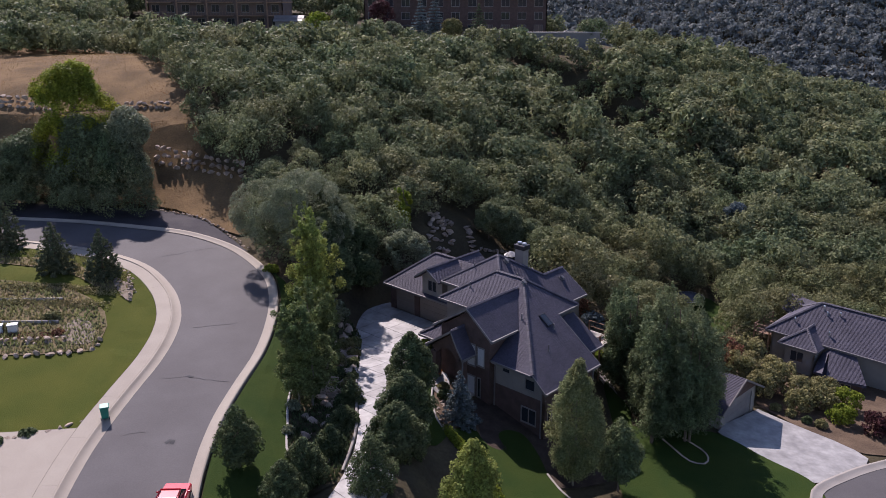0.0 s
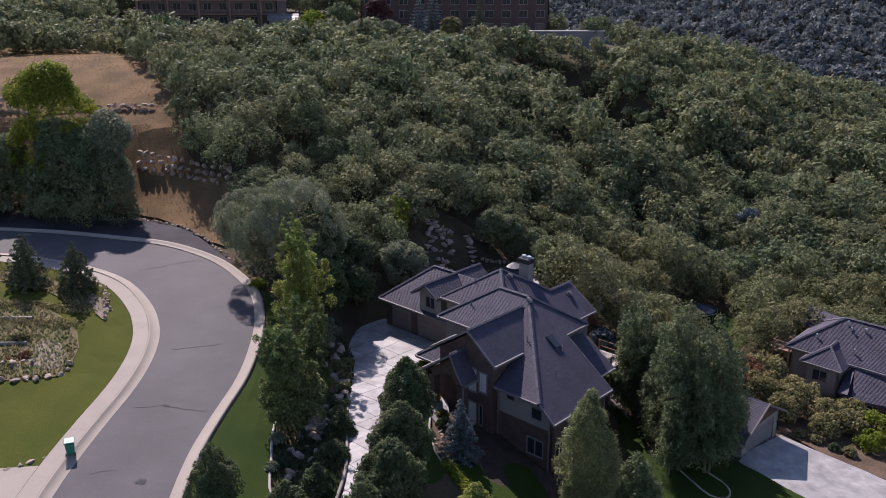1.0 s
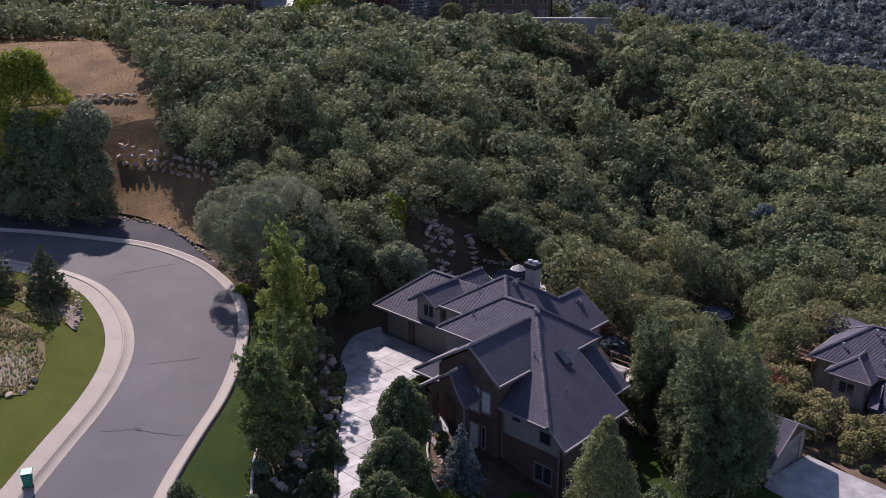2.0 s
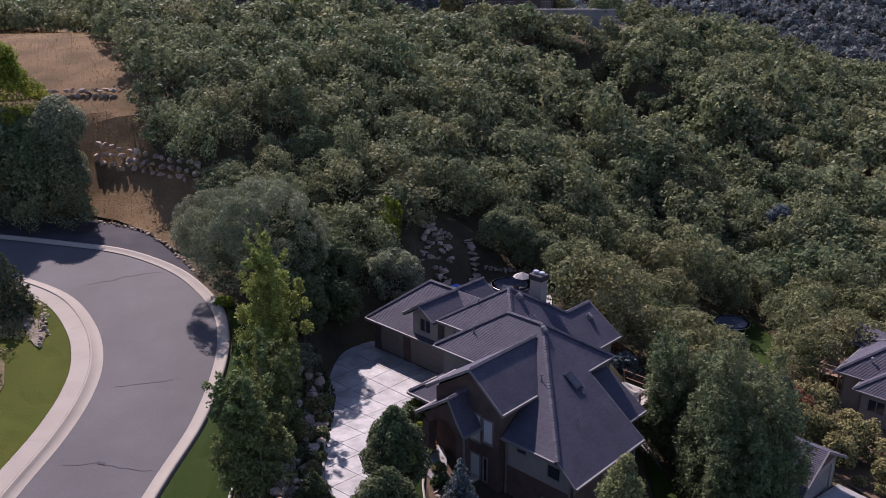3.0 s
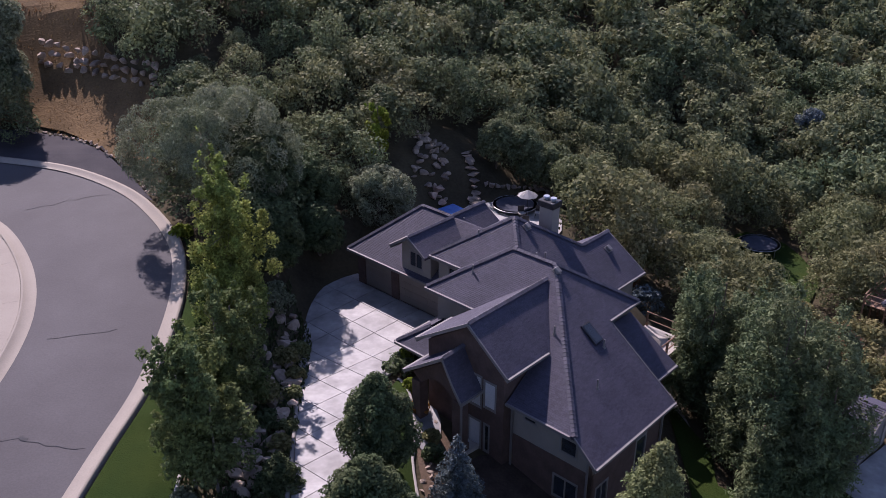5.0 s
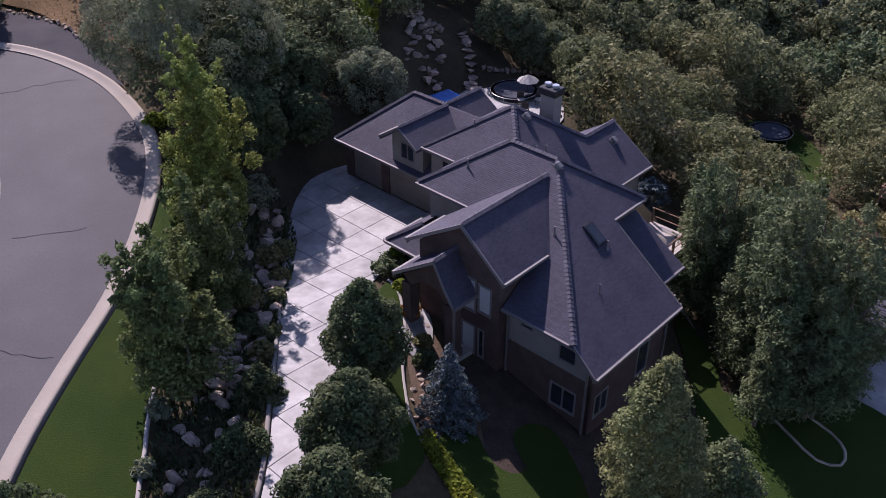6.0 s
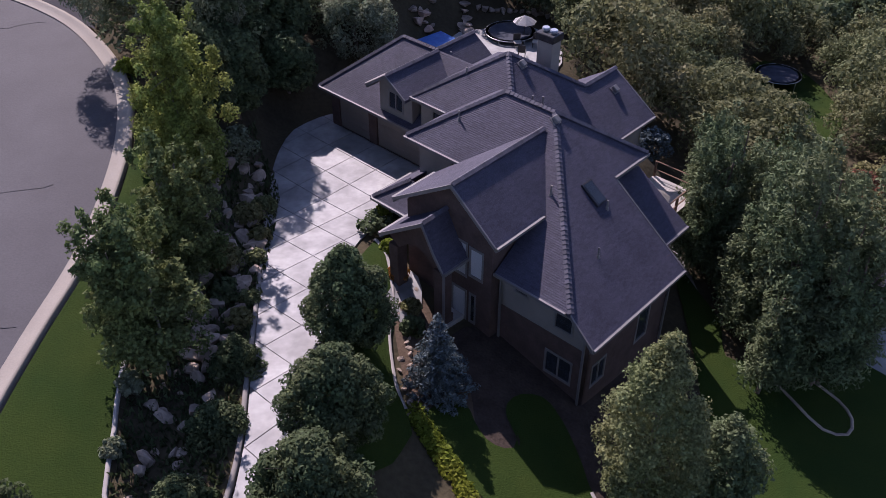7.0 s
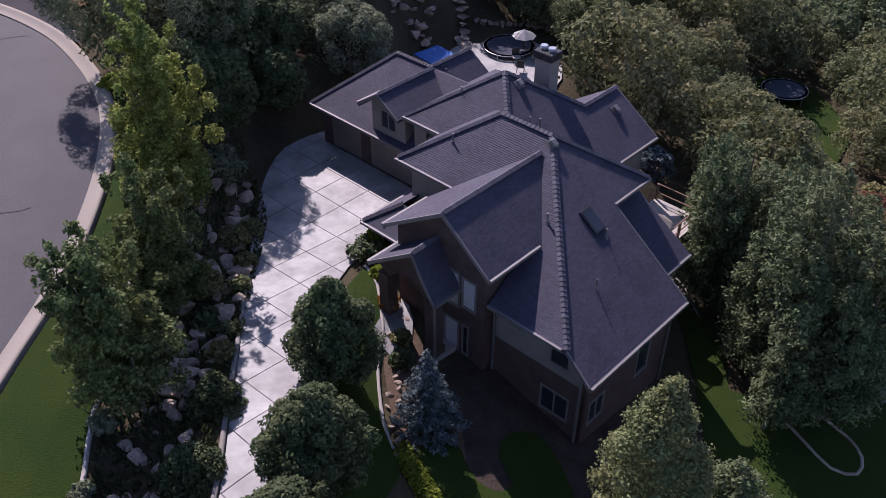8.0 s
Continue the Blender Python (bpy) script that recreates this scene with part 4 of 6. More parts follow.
def build_woods():
    close = [oak_template(60 + i, 1900, 0.13, 0.55) for i in range(6)]
    near = [oak_template(i, 820, 0.2, 0.55) for i in range(8)]
    mid = [oak_template(20 + i, 350, 0.31, 0.6) for i in range(6)]
    far = [oak_template(40 + i, 100, 0.66, 0.75) for i in range(5)]
    rng = np.random.default_rng(3)
    x, y = scatter_places(-130, 140, 84, 256, 3.1, rng, oak_ok)
    z = ground(x, y)
    rows = [(a, b, c - 0.4, s, t) for a, b, c, s, t in zip(x, y, z, rng.uniform(0.7, 1.35, len(x)) * (1 + 0.18 * np.sin(x * 0.21 + 2) * np.sin(y * 0.19)), rng.uniform(0, 6.28, len(x)))]
    wood("oak_scrub", "yellowing olive scrub oaks behind the house", [r for r in rows if r[1] < 113 and r[0] > 9], close, "olive_oak")
    wood("oak_scrub", "dark green scrub oaks close above the house", [r for r in rows if r[1] < 113 and r[0] <= 9], close, "oak")
    wood("oak_scrub", "dense dark green scrub oaks covering the hillside", [r for r in rows if 113 <= r[1] < 142], near, "oak")
    wood("oak_scrub", "dense dark green scrub oaks higher up the hill", [r for r in rows if r[1] >= 142], mid, "oak")
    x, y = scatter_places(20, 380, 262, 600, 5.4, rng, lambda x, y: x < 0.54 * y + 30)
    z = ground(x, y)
    # these crowns carry their haze in the leaf tint
    wood("far_wood", "woods on the far mountainside, tinted blue-green for haze", [(a, b, c - 0.5, s, t) for a, b, c, s, t in zip(x, y, z, rng.uniform(0.95, 1.6, len(x)), rng.uniform(0, 6.28, len(x)))], far, "oak_hazed")


build_woods()
R5 = np.random.default_rng(5)
# lindens along the driveway
for x, y, r, z0, z1 in ((-2.6, 64.3, 2.15, 0.3, 5.5), (-2.8, 59.2, 2.3, 0.2, 4.7), (-3.2, 55.2, 2.5, -0.1, 4.2)):
    g = ground_at(x, y)
    tree("dense dark green linden beside the driveway", x, y, z1 - g, egg(r, z0 - g, z1 - g, 130, 0.42, R5), 8500, 0.13, "linden", trunk=0.13, scatter=0.45, group="driveway lindens")
for x, y, z0, z1, r in ((-7.2, 62.3, -0.2, 2.3, 1.25), (-7.4, 58.8, -0.3, 2.2, 1.3), (-7.9, 54.8, 0.0, 2.7, 1.3), (-13.9, 53, 1.0, 5.2, 1.75), (-10.2, 49.0, 0.1, 3.5, 1.7), (-9.2, 51.4, 0.5, 3.7, 1.6), (-4.6, 50.2, 0.3, 4.4, 2.0)):
    g = ground_at(x, y)
    tree("small dark green linden on the slope", x, y, z1 - g, egg(r, z0 - g, z1 - g, 70, 0.36, R5), 4000, 0.12, "linden", trunk=0.08, limbs=5, group="small lindens")
tree("light green upright young maple", 1.9, 50.0, 7.0, egg(2.1, 0.6, 6.6, 110, 0.4, R5), 6500, 0.14, "aspen", trunk=0.1, limbs=5, shell=(0.6, 1.3))
# aspens by the street
tree("tall yellow-green aspen clump", -11.7, 75.2, 11.0, column(2.7, 0.3, 11.2, 150, 0.55, R5, power=0.65) + column(1.2, 4, 12.6, 44, 0.42, R5, (-1.0, 0.4)), 15000, 0.14, "aspen", "pale_bark", 0.08, 3, stems=3, scatter=0.9, shell=(0.4, 1.4), top=0.7)
tree("green aspen clump with a loose crown", -10.7, 68.4, 8.6, column(2.1, 0.5, 8.6, 110, 0.55, R5, power=0.6), 10000, 0.14, "aspen_green", "pale_bark", 0.08, 3, stems=3, scatter=0.8, shell=(0.4, 1.4), top=0.7)
tree("broad dark green aspen clump with a loose crown", -10.8, 62.5, 9.2, column(2.6, 1.6, 9.2, 120, 0.6, R5, power=0.5) + column(1.5, 4.6, 8.4, 40, 0.5, R5, (-1.4, 0), 0.5), 13000, 0.15, "aspen_green", "pale_bark", 0.09, 4, stems=3, scatter=0.8, shell=(0.4, 1.4), top=0.75)
tree("broad grey-green willow with feathery boughs", -15.3, 87.2, 10, [(a[0] * 1.5, a[1], a[2] + 0.5 * math.sin(a[0] * 1.3), a[3], a[4]) for a in ball(4.3, 5.3, 4.2, 46, 1.1, R5)], 17000, 0.22, "willow", trunk=0.3, aspect=0.22, droop=0.35, scatter=0.8)
g = ground_at(-4.3, 92.8)
tree("grey-green leafy tree behind the garage", -4.3, 92.8, 5 - g, ball(2.9, 2.2 - g, 2.8, 26, 0.9, R5), 8000, 0.14, "willow", trunk=0.16)
tree("bright yellow-green young tree", -4.7, 98.5, 7, column(1.3, 2, 6.6, 16, 0.6, R5), 1800, 0.16, "lime", trunk=0.09, limbs=4)
for x, y, r, h in ((-8.4, 87.8, 1.7, 4.0), (-10.8, 83.4, 1.9, 5.8), (-9.6, 91.0, 2.4, 4.8), (-12.0, 86.8, 2.6, 7.6), (-12.0, 80.4, 1.8, 6.2), (-12.8, 90.2, 2.8, 7.6)):
    tree("dark shady tree on the slope above the drive", x, y, h, ball(r, h * 0.5, h * 0.5, 40, 0.8, R5), 12000, 0.21, "linden", trunk=0.16, group="slope trees", shell=(0.5, 1.15))
# front garden
tree("birch with small yellow-green leaves", 9.8, 58.6, 10.2, egg(2.35, 0.9, 10.4, 190, 0.42, R5), 17000, 0.11, "birch", "pale_bark", 0.09, 5, scatter=0.8, shell=(0.5, 1.4))
tree("leafy grey-green small tree", 13.4, 59.2, 6.0, egg(1.95, 1.2, 6.1, 80, 0.4, R5), 5000, 0.13, "poplar", trunk=0.08, shell=(0.6, 1.3))
conifer("small silvery blue spruce", 1.3, 63.2, 4.6, 1.5, 5200, 0.16, "spruce")
# tall poplars beside the side lawn
for x, y, r, low, top, n in ((16.9, 76.0, 2.9, 1.2, 5.9, 11000), (24.6, 81.2, 3.6, 0.8, -0.3, 10000), (20.8, 67.4, 3.0, 2.6, 7.2, 13000), (18.7, 69.0, 2.6, 2.4, 8.2, 12000), (19.8, 72.4, 3.0, 1.2, 5.8, 13000), (20.6, 77.2, 3.2, 1.0, 3.8, 10000), (22.2, 71.2, 2.4, 1.6, 3.0, 9000), (17.8, 80.0, 2.2, 1.0, 2.4, 7000), (18.4, 73.6, 2.0, 0.6, 0.6, 7000), (17.9, 71.2, 1.9, 0.8, 3.4, 7000), (18.0, 66.6, 1.7, 1.6, 2.6, 6000)):
    g = ground_at(x, y)
    tree("tall dark grey-green poplar with a loose crown", x, y, top - g, column(r, low, top - g, 190, 0.58, R5, power=0.42), int(n * 1.2), 0.19, "poplar", "bark", 0.13, 5, stems=2, scatter=0.8, aspect=0.4, shell=(0.4, 1.75), group="poplars by the lawn")
# across the street
for x, y, top, r in ((-33.6, 83.0, 8.3, 1.55), (-38.6, 83.8, 8.7, 1.7), (-46.4, 90.2, 9.4, 1.9)):
    conifer("dark green pine on the corner lawn", x, y, top - ground_at(x, y), r, 5200, 0.2, "pine", trunk=0.15, group="corner pines", slim=2.2)
for x, y, top, r, mt, lab in ((-44.6, 107.5, 21.4, 4.8, "lime", "large bright green tree on the bank"), (-39.8, 104.6, 14.4, 3.4, "poplar", "grey-green tree at the foot of the bank"), (-50.5, 106.5, 13.2, 3.6, "oak", "green tree on the bank"), (-38.4, 105.6, 16.2, 2.8, "willow", "grey-green tree on the bank"), (-57, 106.4, 13.0, 3.8, "oak", "dark green tree on the bank"), (-43, 105, 15.4, 3.6, "oak", "dark green tree at the foot of the bank")):
    g = ground_at(x, y)
    tree(lab, x, y, top - g, [(q[0] + 0.9 * math.sin(q[2] * 0.9 + x), q[1], q[2], q[3], q[4]) for q in ball(r, (top - g) * 0.5, (top - g) * 0.5, 60, 1.25, R5)], 14000, 0.22, mt, trunk=0.25, shell=(0.6, 1.25))


# ---- drive, walks and lawns ----
drive = thing("driveway", "pale concrete driveway scored in diagonal squares", "driveway", kind="structure")
drape("joint_bed", DRIVE, lambda x, y: drive_z(y) - 0.03, "joint", 1.5, drive)
tagged(drape("lawn", LAWN_R, lambda x, y: np.maximum(ground(x, y) + 0.2, np.where(gap_to(x, y, KERB_R, False) < 1.2, street_z(y) + 0.1, -99)), "lawn", 1.2), "mown green lawn beside the street", "lawn", kind="structure")


def build_slabs():
    poly = [tuple((p[0] * U_AXIS[0] + p[1] * U_AXIS[1], p[0] * V_AXIS[0] + p[1] * V_AXIS[1])) for p in DRIVE]
    step, gap = 2.1, 0.022
    us, vs = [p[0] for p in poly], [p[1] for p in poly]
    for i in range(int(min(us) // step), int(max(us) // step) + 1):
        strip = clip(clip(poly, -1, 0, -(i * step + gap)), 1, 0, (i + 1) * step - gap)
        if len(strip) < 3:
            continue
        for j in range(int(min(vs) // step), int(max(vs) // step) + 1):
            bit = clip(clip(strip, 0, -1, -(j * step + gap)), 0, 1, (j + 1) * step - gap)
            if len(bit) < 3:
                continue
            area = sum(p[0] * q[1] - q[0] * p[1] for p, q in zip(bit, bit[1:] + bit[:1])) / 2
            if abs(area) < 0.05:
                continue
            pts = [uv(*p) for p in bit]
            bm = bmesh.new()
            prism(bm, [(p[0], p[1], float(drive_z(p[1]))) for p in pts], 0.1)
            bmesh.ops.recalc_face_normals(bm, faces=bm.faces)
            part("slab", bm, "slab", drive)


build_slabs()


def paving(name, label, line, d0, d1, length, height, mat_name):
    """A pavement of separate slabs along a plan line."""
    t = thing(name, label, "pavement", kind="structure")
    a, b = offset(line, d0), offset(line, d1)
    step = np.append(0, np.cumsum(np.linalg.norm(np.diff(line, axis=0), axis=1)))
    n = int(step[-1] / length)
    for i in range(n):
        s = np.linspace(i * length + 0.006, (i + 1) * length - 0.006, 7)
        edge = [np.stack([np.interp(s, step, l[:, 0]), np.interp(s, step, l[:, 1])], 1) for l in (a, b)]
        ring = np.concatenate([edge[0], edge[1][::-1]])
        bm = bmesh.new()
        prism(bm, [(p[0], p[1], float(height(p[1]))) for p in ring], 0.14)
        bmesh.ops.recalc_face_normals(bm, faces=bm.faces)
        part("paving_slab", bm, mat_name, t)
    return t


paving("pavement", "pale tan concrete pavement slabs along the street", KERB_L, 0.84, 2.1, 5.2, lambda y: street_z(y) + 0.15, "walk")


def sheet(name, points, mat_name, lift, label, category, cell=1.5, height=None):
    f = height or (lambda x, y: ground(x, y) + lift)
    return tagged(drape(name, spline(list(points) + [points[0]], 2.0)[:-1], f, mat_name, cell), label, category, kind="structure")


def drive_sheet():
    edge = [tuple(p) for p in offset(KERB_L, 2.11) if 38 < p[1] < 57.6]
    return drape("driveway", edge + [(-34, 56.4), (-48, 53.5), (-60, 52), (-60, 38)], lambda x, y: street_z(y) + 0.165, "walk", 1.5)


LEFT_EDGE = offset(KERB_L, 2.14)
tagged(drape("lawn", np.concatenate([LEFT_EDGE, [(-75, 100), (-75, 30)]]), lambda x, y: np.maximum(ground(x, y) + 0.2, np.where(gap_to(x, y, LEFT_EDGE, False) < 1.6, street_z(y) + 0.13, -99)), "corner_lawn", 1.5), "mown olive-green corner lawn", "lawn", kind="structure")
sheet("garden_bed", [(-29.6, 68.6), (-29.8, 73), (-33, 78), (-41, 81), (-58, 82), (-60, 68.5), (-38, 67.6)], "bed", 0.27, "brown planted garden bed with gravel", "garden bed")
sheet("garden_bed", [(-30.2, 80.2), (-31.5, 84.6), (-36, 88), (-46, 89.5), (-47, 86), (-38, 84), (-33.6, 80.6)], "bed", 0.28, "brown bark bed under the pines", "garden bed")
tagged(drive_sheet(), "pale tan concrete driveway of the corner house", "driveway", kind="structure")
sheet("garden_bed", [(1.0, 62.2), (2.0, 60), (5, 58.6), (8.4, 57.6), (13.6, 61), (14.6, 66), (9.5, 66.5), (6.5, 68), (2.6, 67.6), (1.2, 65)], "mulch", 0.12, "tan bark mulch bed with a scalloped edge below the house", "garden bed", 0.8)
FRONT = spline([(0.7, 61.7), (1.7, 62.5), (2.6, 62.5), (2.9, 61.7), (3.4, 60.8), (4.2, 60.5), (4.9, 60.9), (4.8, 61.5), (4.4, 62.3), (4.5, 63.2), (5.2, 63.9), (6.2, 64.0), (6.8, 63.3), (7.3, 62.1), (7.7, 60.5), (8.0, 58.9), (9.2, 56.4), (11.4, 55.2), (13.4, 57), (13.6, 60.2), (14.0, 63), (14.6, 68), (14.8, 74), (15.2, 75.2), (16.0, 73.1), (16.7, 71.2), (16.4, 68.6), (18.2, 68.6), (23.8, 69.4), (27.2, 66.0), (30.0, 62.4), (29.4, 57), (26, 40), (4.6, 42), (4.4, 53), (3.6, 56.9), (2.5, 58.3), (1.5, 60)], 0.8)
tagged(drape("lawn", FRONT, lambda x, y: ground(x, y) + 0.2, "lawn", 1.2), "mown green front lawn", "lawn", kind="structure")
sheet("lawn", [(-2.0, 72.6), (-3.0, 69.8), (-3.3, 66), (-3.2, 57), (-1.6, 57), (0.2, 60.3), (-0.6, 63), (-1.0, 66), (-0.9, 68.6), (-1.3, 71.4)], "lawn", 0.2, "small green lawn beside the drive", "lawn", 0.8)
sheet("lawn", [(27.6, 98.5), (26.6, 93), (27.4, 90.6), (29.4, 91), (31.4, 94), (33.4, 97.4), (35.6, 101.6), (35, 109), (31.5, 110.6), (27.6, 105)], "lawn", 0.2, "patch of green lawn round the trampoline", "lawn")
sheet("driveway", [(29.6, 75.0), (24.2, 69.7), (27.2, 66.2), (30.1, 62.6), (36.4, 66.9)], "slab", 0.16, "pale concrete driveway of the neighbouring house", "driveway", 1.2)
sheet("road", [(29.2, 61.4), (33, 64.2), (37, 66.3), (42, 68), (52, 69), (75, 69), (75, 35), (34, 35), (29, 50), (28, 57)], "asphalt", 0.18, "grey asphalt road by the neighbouring house", "road", 2.0)
sheet("garden_bed", [(30, 75.6), (36.6, 67.8), (46, 70.5), (46, 82), (36, 85), (30.5, 81)], "soil", 0.1, "bark-mulched bed with shrubs", "garden bed")
sheet("garden_bed", [(-1.0, 71.4), (-0.7, 66), (0.4, 61.4), (3, 57.6), (3.6, 55), (3.0, 60.5), (2.6, 64.8), (1.0, 68.2), (-0.4, 70.8)], "soil", 0.12, "bark-mulched bed along the front of the house", "garden bed", 0.8)
# dark litter instead of soil: the aspens' shade put into the bed colour
sheet("garden_bed", [(-7.7, 77.5), (-7.2, 68), (-6.4, 58), (-6.8, 51), (-10, 50.5), (-11.3, 56.5), (-12.0, 63), (-12.6, 70), (-12.4, 78), (-10, 84)], "litter", 0.1, "boulder slope of bark and soil, its shade in the dark colour", "garden bed", 1.0)
sheet("patio", [(2.4, 94.6), (2.2, 97.6), (3.0, 99.6), (5.0, 100.2), (7.2, 101.2), (9.6, 99.6), (10.6, 96.4), (9.4, 92.4), (5, 90.4)], "slab", 0.12, "pale concrete patio behind the house", "patio", 1.0)
sheet("dry_grass", [(-70, 109.5), (-48, 106.6), (-34.5, 103.6), (-28.6, 99.8), (-24.6, 95.4), (-21.5, 94.4), (-24, 104.6), (-30, 110.4), (-34, 121), (-41.5, 137), (-52, 164), (-60, 179), (-100, 184), (-104, 125)], "dry", 0.24, "dry golden grass on the cut bank", "grass", 1.3)
sheet("dry_grass", [(66, 156), (73, 155), (74, 161), (67, 163)], "dry", 0.2, "bare dry patch among the oaks", "grass", 1.5)
sheet("lawn", [(-68, 199.5), (-40, 203), (-37, 208), (-40, 212), (-70, 212)], "lawn", 0.3, "sunlit lawn below the apartment building", "lawn", 2.0)
sheet("dry_grass", [(-64, 194), (-40, 197.5), (-38, 202), (-66, 199)], "dry", 0.3, "strip of dry grass below the lawn", "grass", 2.0)
sheet("path", [(12.6, 79.5), (13.6, 78.2), (14.8, 75.4), (15.4, 72), (15.8, 68.6), (16.3, 68.8), (16.0, 73), (15.6, 76), (14.4, 79.2), (13.2, 80.6)], "concrete", 0.12, "narrow pale path beside the house", "path", 0.8)
# the shoulder's dark tone stands in for shade from the bank
tagged(drape("verge", VERGE, lambda x, y: street_z(y) - 0.02, "shaded_asphalt", 1.5), "asphalt shoulder at the foot of the bank, darkened for tree shade", "verge", kind="structure")
ribbon_z = lambda x, y: ground(x, y)
for line in (spline([(-35.4, 77.4), (-41, 77.2), (-56, 77.0)]), spline([(-34.2, 73.3), (-39.2, 73.0), (-56, 72.7)])):
    tagged(ribbon("edging", line, [(0.07, 0.1), (0.06, 0.5), (-0.06, 0.5), (-0.07, 0.1)], ribbon_z, "concrete"), "pale timber edging of a raised garden terrace", "edging", kind="structure")
sheet("path", [(-1.3, 68.3), (-0.5, 70.6), (0.3, 70.3), (0.5, 68.5), (-0.5, 67.0)], "slab", 0.22, "pale concrete walk to the front door", "path", 0.6)
sheet("gravel", [(-32.9, 74.4), (-31.2, 73.2), (-30.0, 70.2), (-31.6, 69.6), (-33.6, 71.6)], "gravel", 0.32, "tan gravel patch in the garden bed", "gravel", 0.8)
sheet("gravel", [(-30.6, 79.0), (-29.3, 77.6), (-29.6, 79.6), (-30.6, 82), (-32.0, 84), (-32.4, 82)], "gravel", 0.32, "pale gravel round the corner pine", "gravel", 0.8)
for line, lab in ((spline([(-12.5, 70), (-12.1, 66), (-12.0, 61.7), (-11.6, 58.9), (-11.2, 56), (-10.3, 53.5), (-10.6, 50)]), "pale concrete lawn edging by the boulder slope"),
                  (spline([(-2.0, 72.7), (-1.3, 71.4), (-0.9, 68.6), (-1.0, 66), (-0.6, 63), (-0.1, 61.6)]), "tan concrete edging of the small lawn"),
                  (spline([(7.9, 59.1), (8.4, 57.9), (9.3, 56.4), (11.4, 55.2)]), "pale concrete lawn edging"), (spline([(18.7, 67.2), (19.4, 65.9), (20.3, 64.4), (21.5, 64.2), (22.1, 65.2), (21.8, 66.4), (20.6, 67.8)]), "grey stone edging round the tree bed, toned down for shade"),
                  (spline([(26.5, 96.5), (27.6, 92.4), (28.6, 88.6)]), "pale edging of the back lawn")):
    # the tree bed ring takes darker rock in place of poplar shade
    tagged(ribbon("edging", line, [(0.09, -0.1), (0.08, 0.24), (-0.08, 0.24), (-0.09, -0.1)], ribbon_z, "rock" if "tree bed" in lab else "concrete"), lab, "edging", kind="structure")
tagged(ribbon("kerb", spline([(28.2, 57), (29.4, 61.2), (33, 64.0), (37, 66.1), (42, 67.8), (52, 68.8)]), [(-0.7, 0.2), (-0.14, 0.21), (0.0, 0.3), (0.2, 0.31), (0.22, -0.1)], ribbon_z, "concrete"), "pale concrete kerb along the neighbouring road", "kerb", kind="structure")
line = spline([(-8.25, 77), (-7.65, 72), (-7.15, 67), (-6.65, 62), (-6.25, 57), (-6.65, 52)])
tagged(ribbon("kerb", line, [(0.0, -0.1), (-0.02, 0.14), (-0.2, 0.14), (-0.22, -0.3)][::-1], lambda x, y: drive_z(y), "concrete"), "pale concrete kerb of the driveway", "kerb", kind="structure")


# tar-sealed cracks across the street
def crack(points, width):
    line = spline(points, 0.5)
    line = line + RNG.normal(size=line.shape) * 0.08
    tagged(ribbon("sealed_crack", line, [(width, 0.02), (-width, 0.02)], on_street, "tar"), "dark tar seal over a crack in the asphalt", "crack", kind="structure")


for pts, w in (([(-22.4, 64.2), (-20.5, 64.4), (-18.4, 63.9), (-16.8, 63.8)], 0.018), ([(-22.0, 72.6), (-20, 73.1), (-18.4, 73.5)], 0.02), ([(-29.4, 88), (-26.4, 89.6), (-24.2, 90.4)], 0.02), ([(-19.7, 55.6), (-19.4, 55.9), (-19.1, 55.5)], 0.16), ([(-23, 56.6), (-21.5, 56.9)], 0.015), ([(-20.4, 64.5), (-20.0, 64.4)], 0.12)):
    crack(pts, w)


# ---- boulders ----
def boulder_mesh(seed):
    rng = np.random.default_rng(seed)
    bm = bmesh.new()
    bmesh.ops.create_icosphere(bm, subdivisions=2, radius=0.5)
    cuts = rng.normal(size=(11, 3))
    cuts /= np.linalg.norm(cuts, axis=1)[:, None]
    for v in bm.verts:
        p = np.array(v.co)
        for c in cuts:
            d = p @ c - 0.235
            if d > 0:
                p = p - c * d
        v.co = Vector(p * (1 + rng.normal() * 0.02))
    me = bpy.data.meshes.new("boulder")
    bm.to_mesh(me)
    bm.free()
    me.materials.append(M["rock"])
    return me


BOULDERS = [boulder_mesh(i) for i in range(7)]


def boulder(x, y, z, s, rng, label, group, squash=0.75):
    ob = new("boulder", BOULDERS[rng.integers(7)])
    ob.matrix_basis = Matrix.LocRotScale((x, y, z), Euler((rng.uniform(-0.4, 0.4), rng.uniform(-0.4, 0.4), rng.uniform(0, 6.28))), (s * rng.uniform(0.8, 1.3), s * rng.uniform(0.8, 1.2), s * squash))
    return tagged(ob, label, "boulder", group)


def boulder_wall(points, rows, size, label, seed):
    """A dry wall of stacked boulders; each stone is a part."""
    rng = np.random.default_rng(seed)
    line = spline(points, size * 0.85)
    t = thing("retaining_wall", label, "wall", kind="structure")
    for r in range(rows):
        for x, y in line:
            x, y = x + rng.normal() * 0.12, y + r * size * 0.35 + rng.normal() * 0.12
            s = size * rng.uniform(0.8, 1.25)
            ob = new("stone", BOULDERS[rng.integers(7)])
            ob.matrix_basis = Matrix.LocRotScale((x, y, ground_at(x, y) + 0.28 + r * size * 0.45), Euler((rng.uniform(-0.4, 0.4), rng.uniform(-0.4, 0.4), rng.uniform(0, 6.28))), (s, s * rng.uniform(0.8, 1.2), s * 0.75))
            ob.parent = t


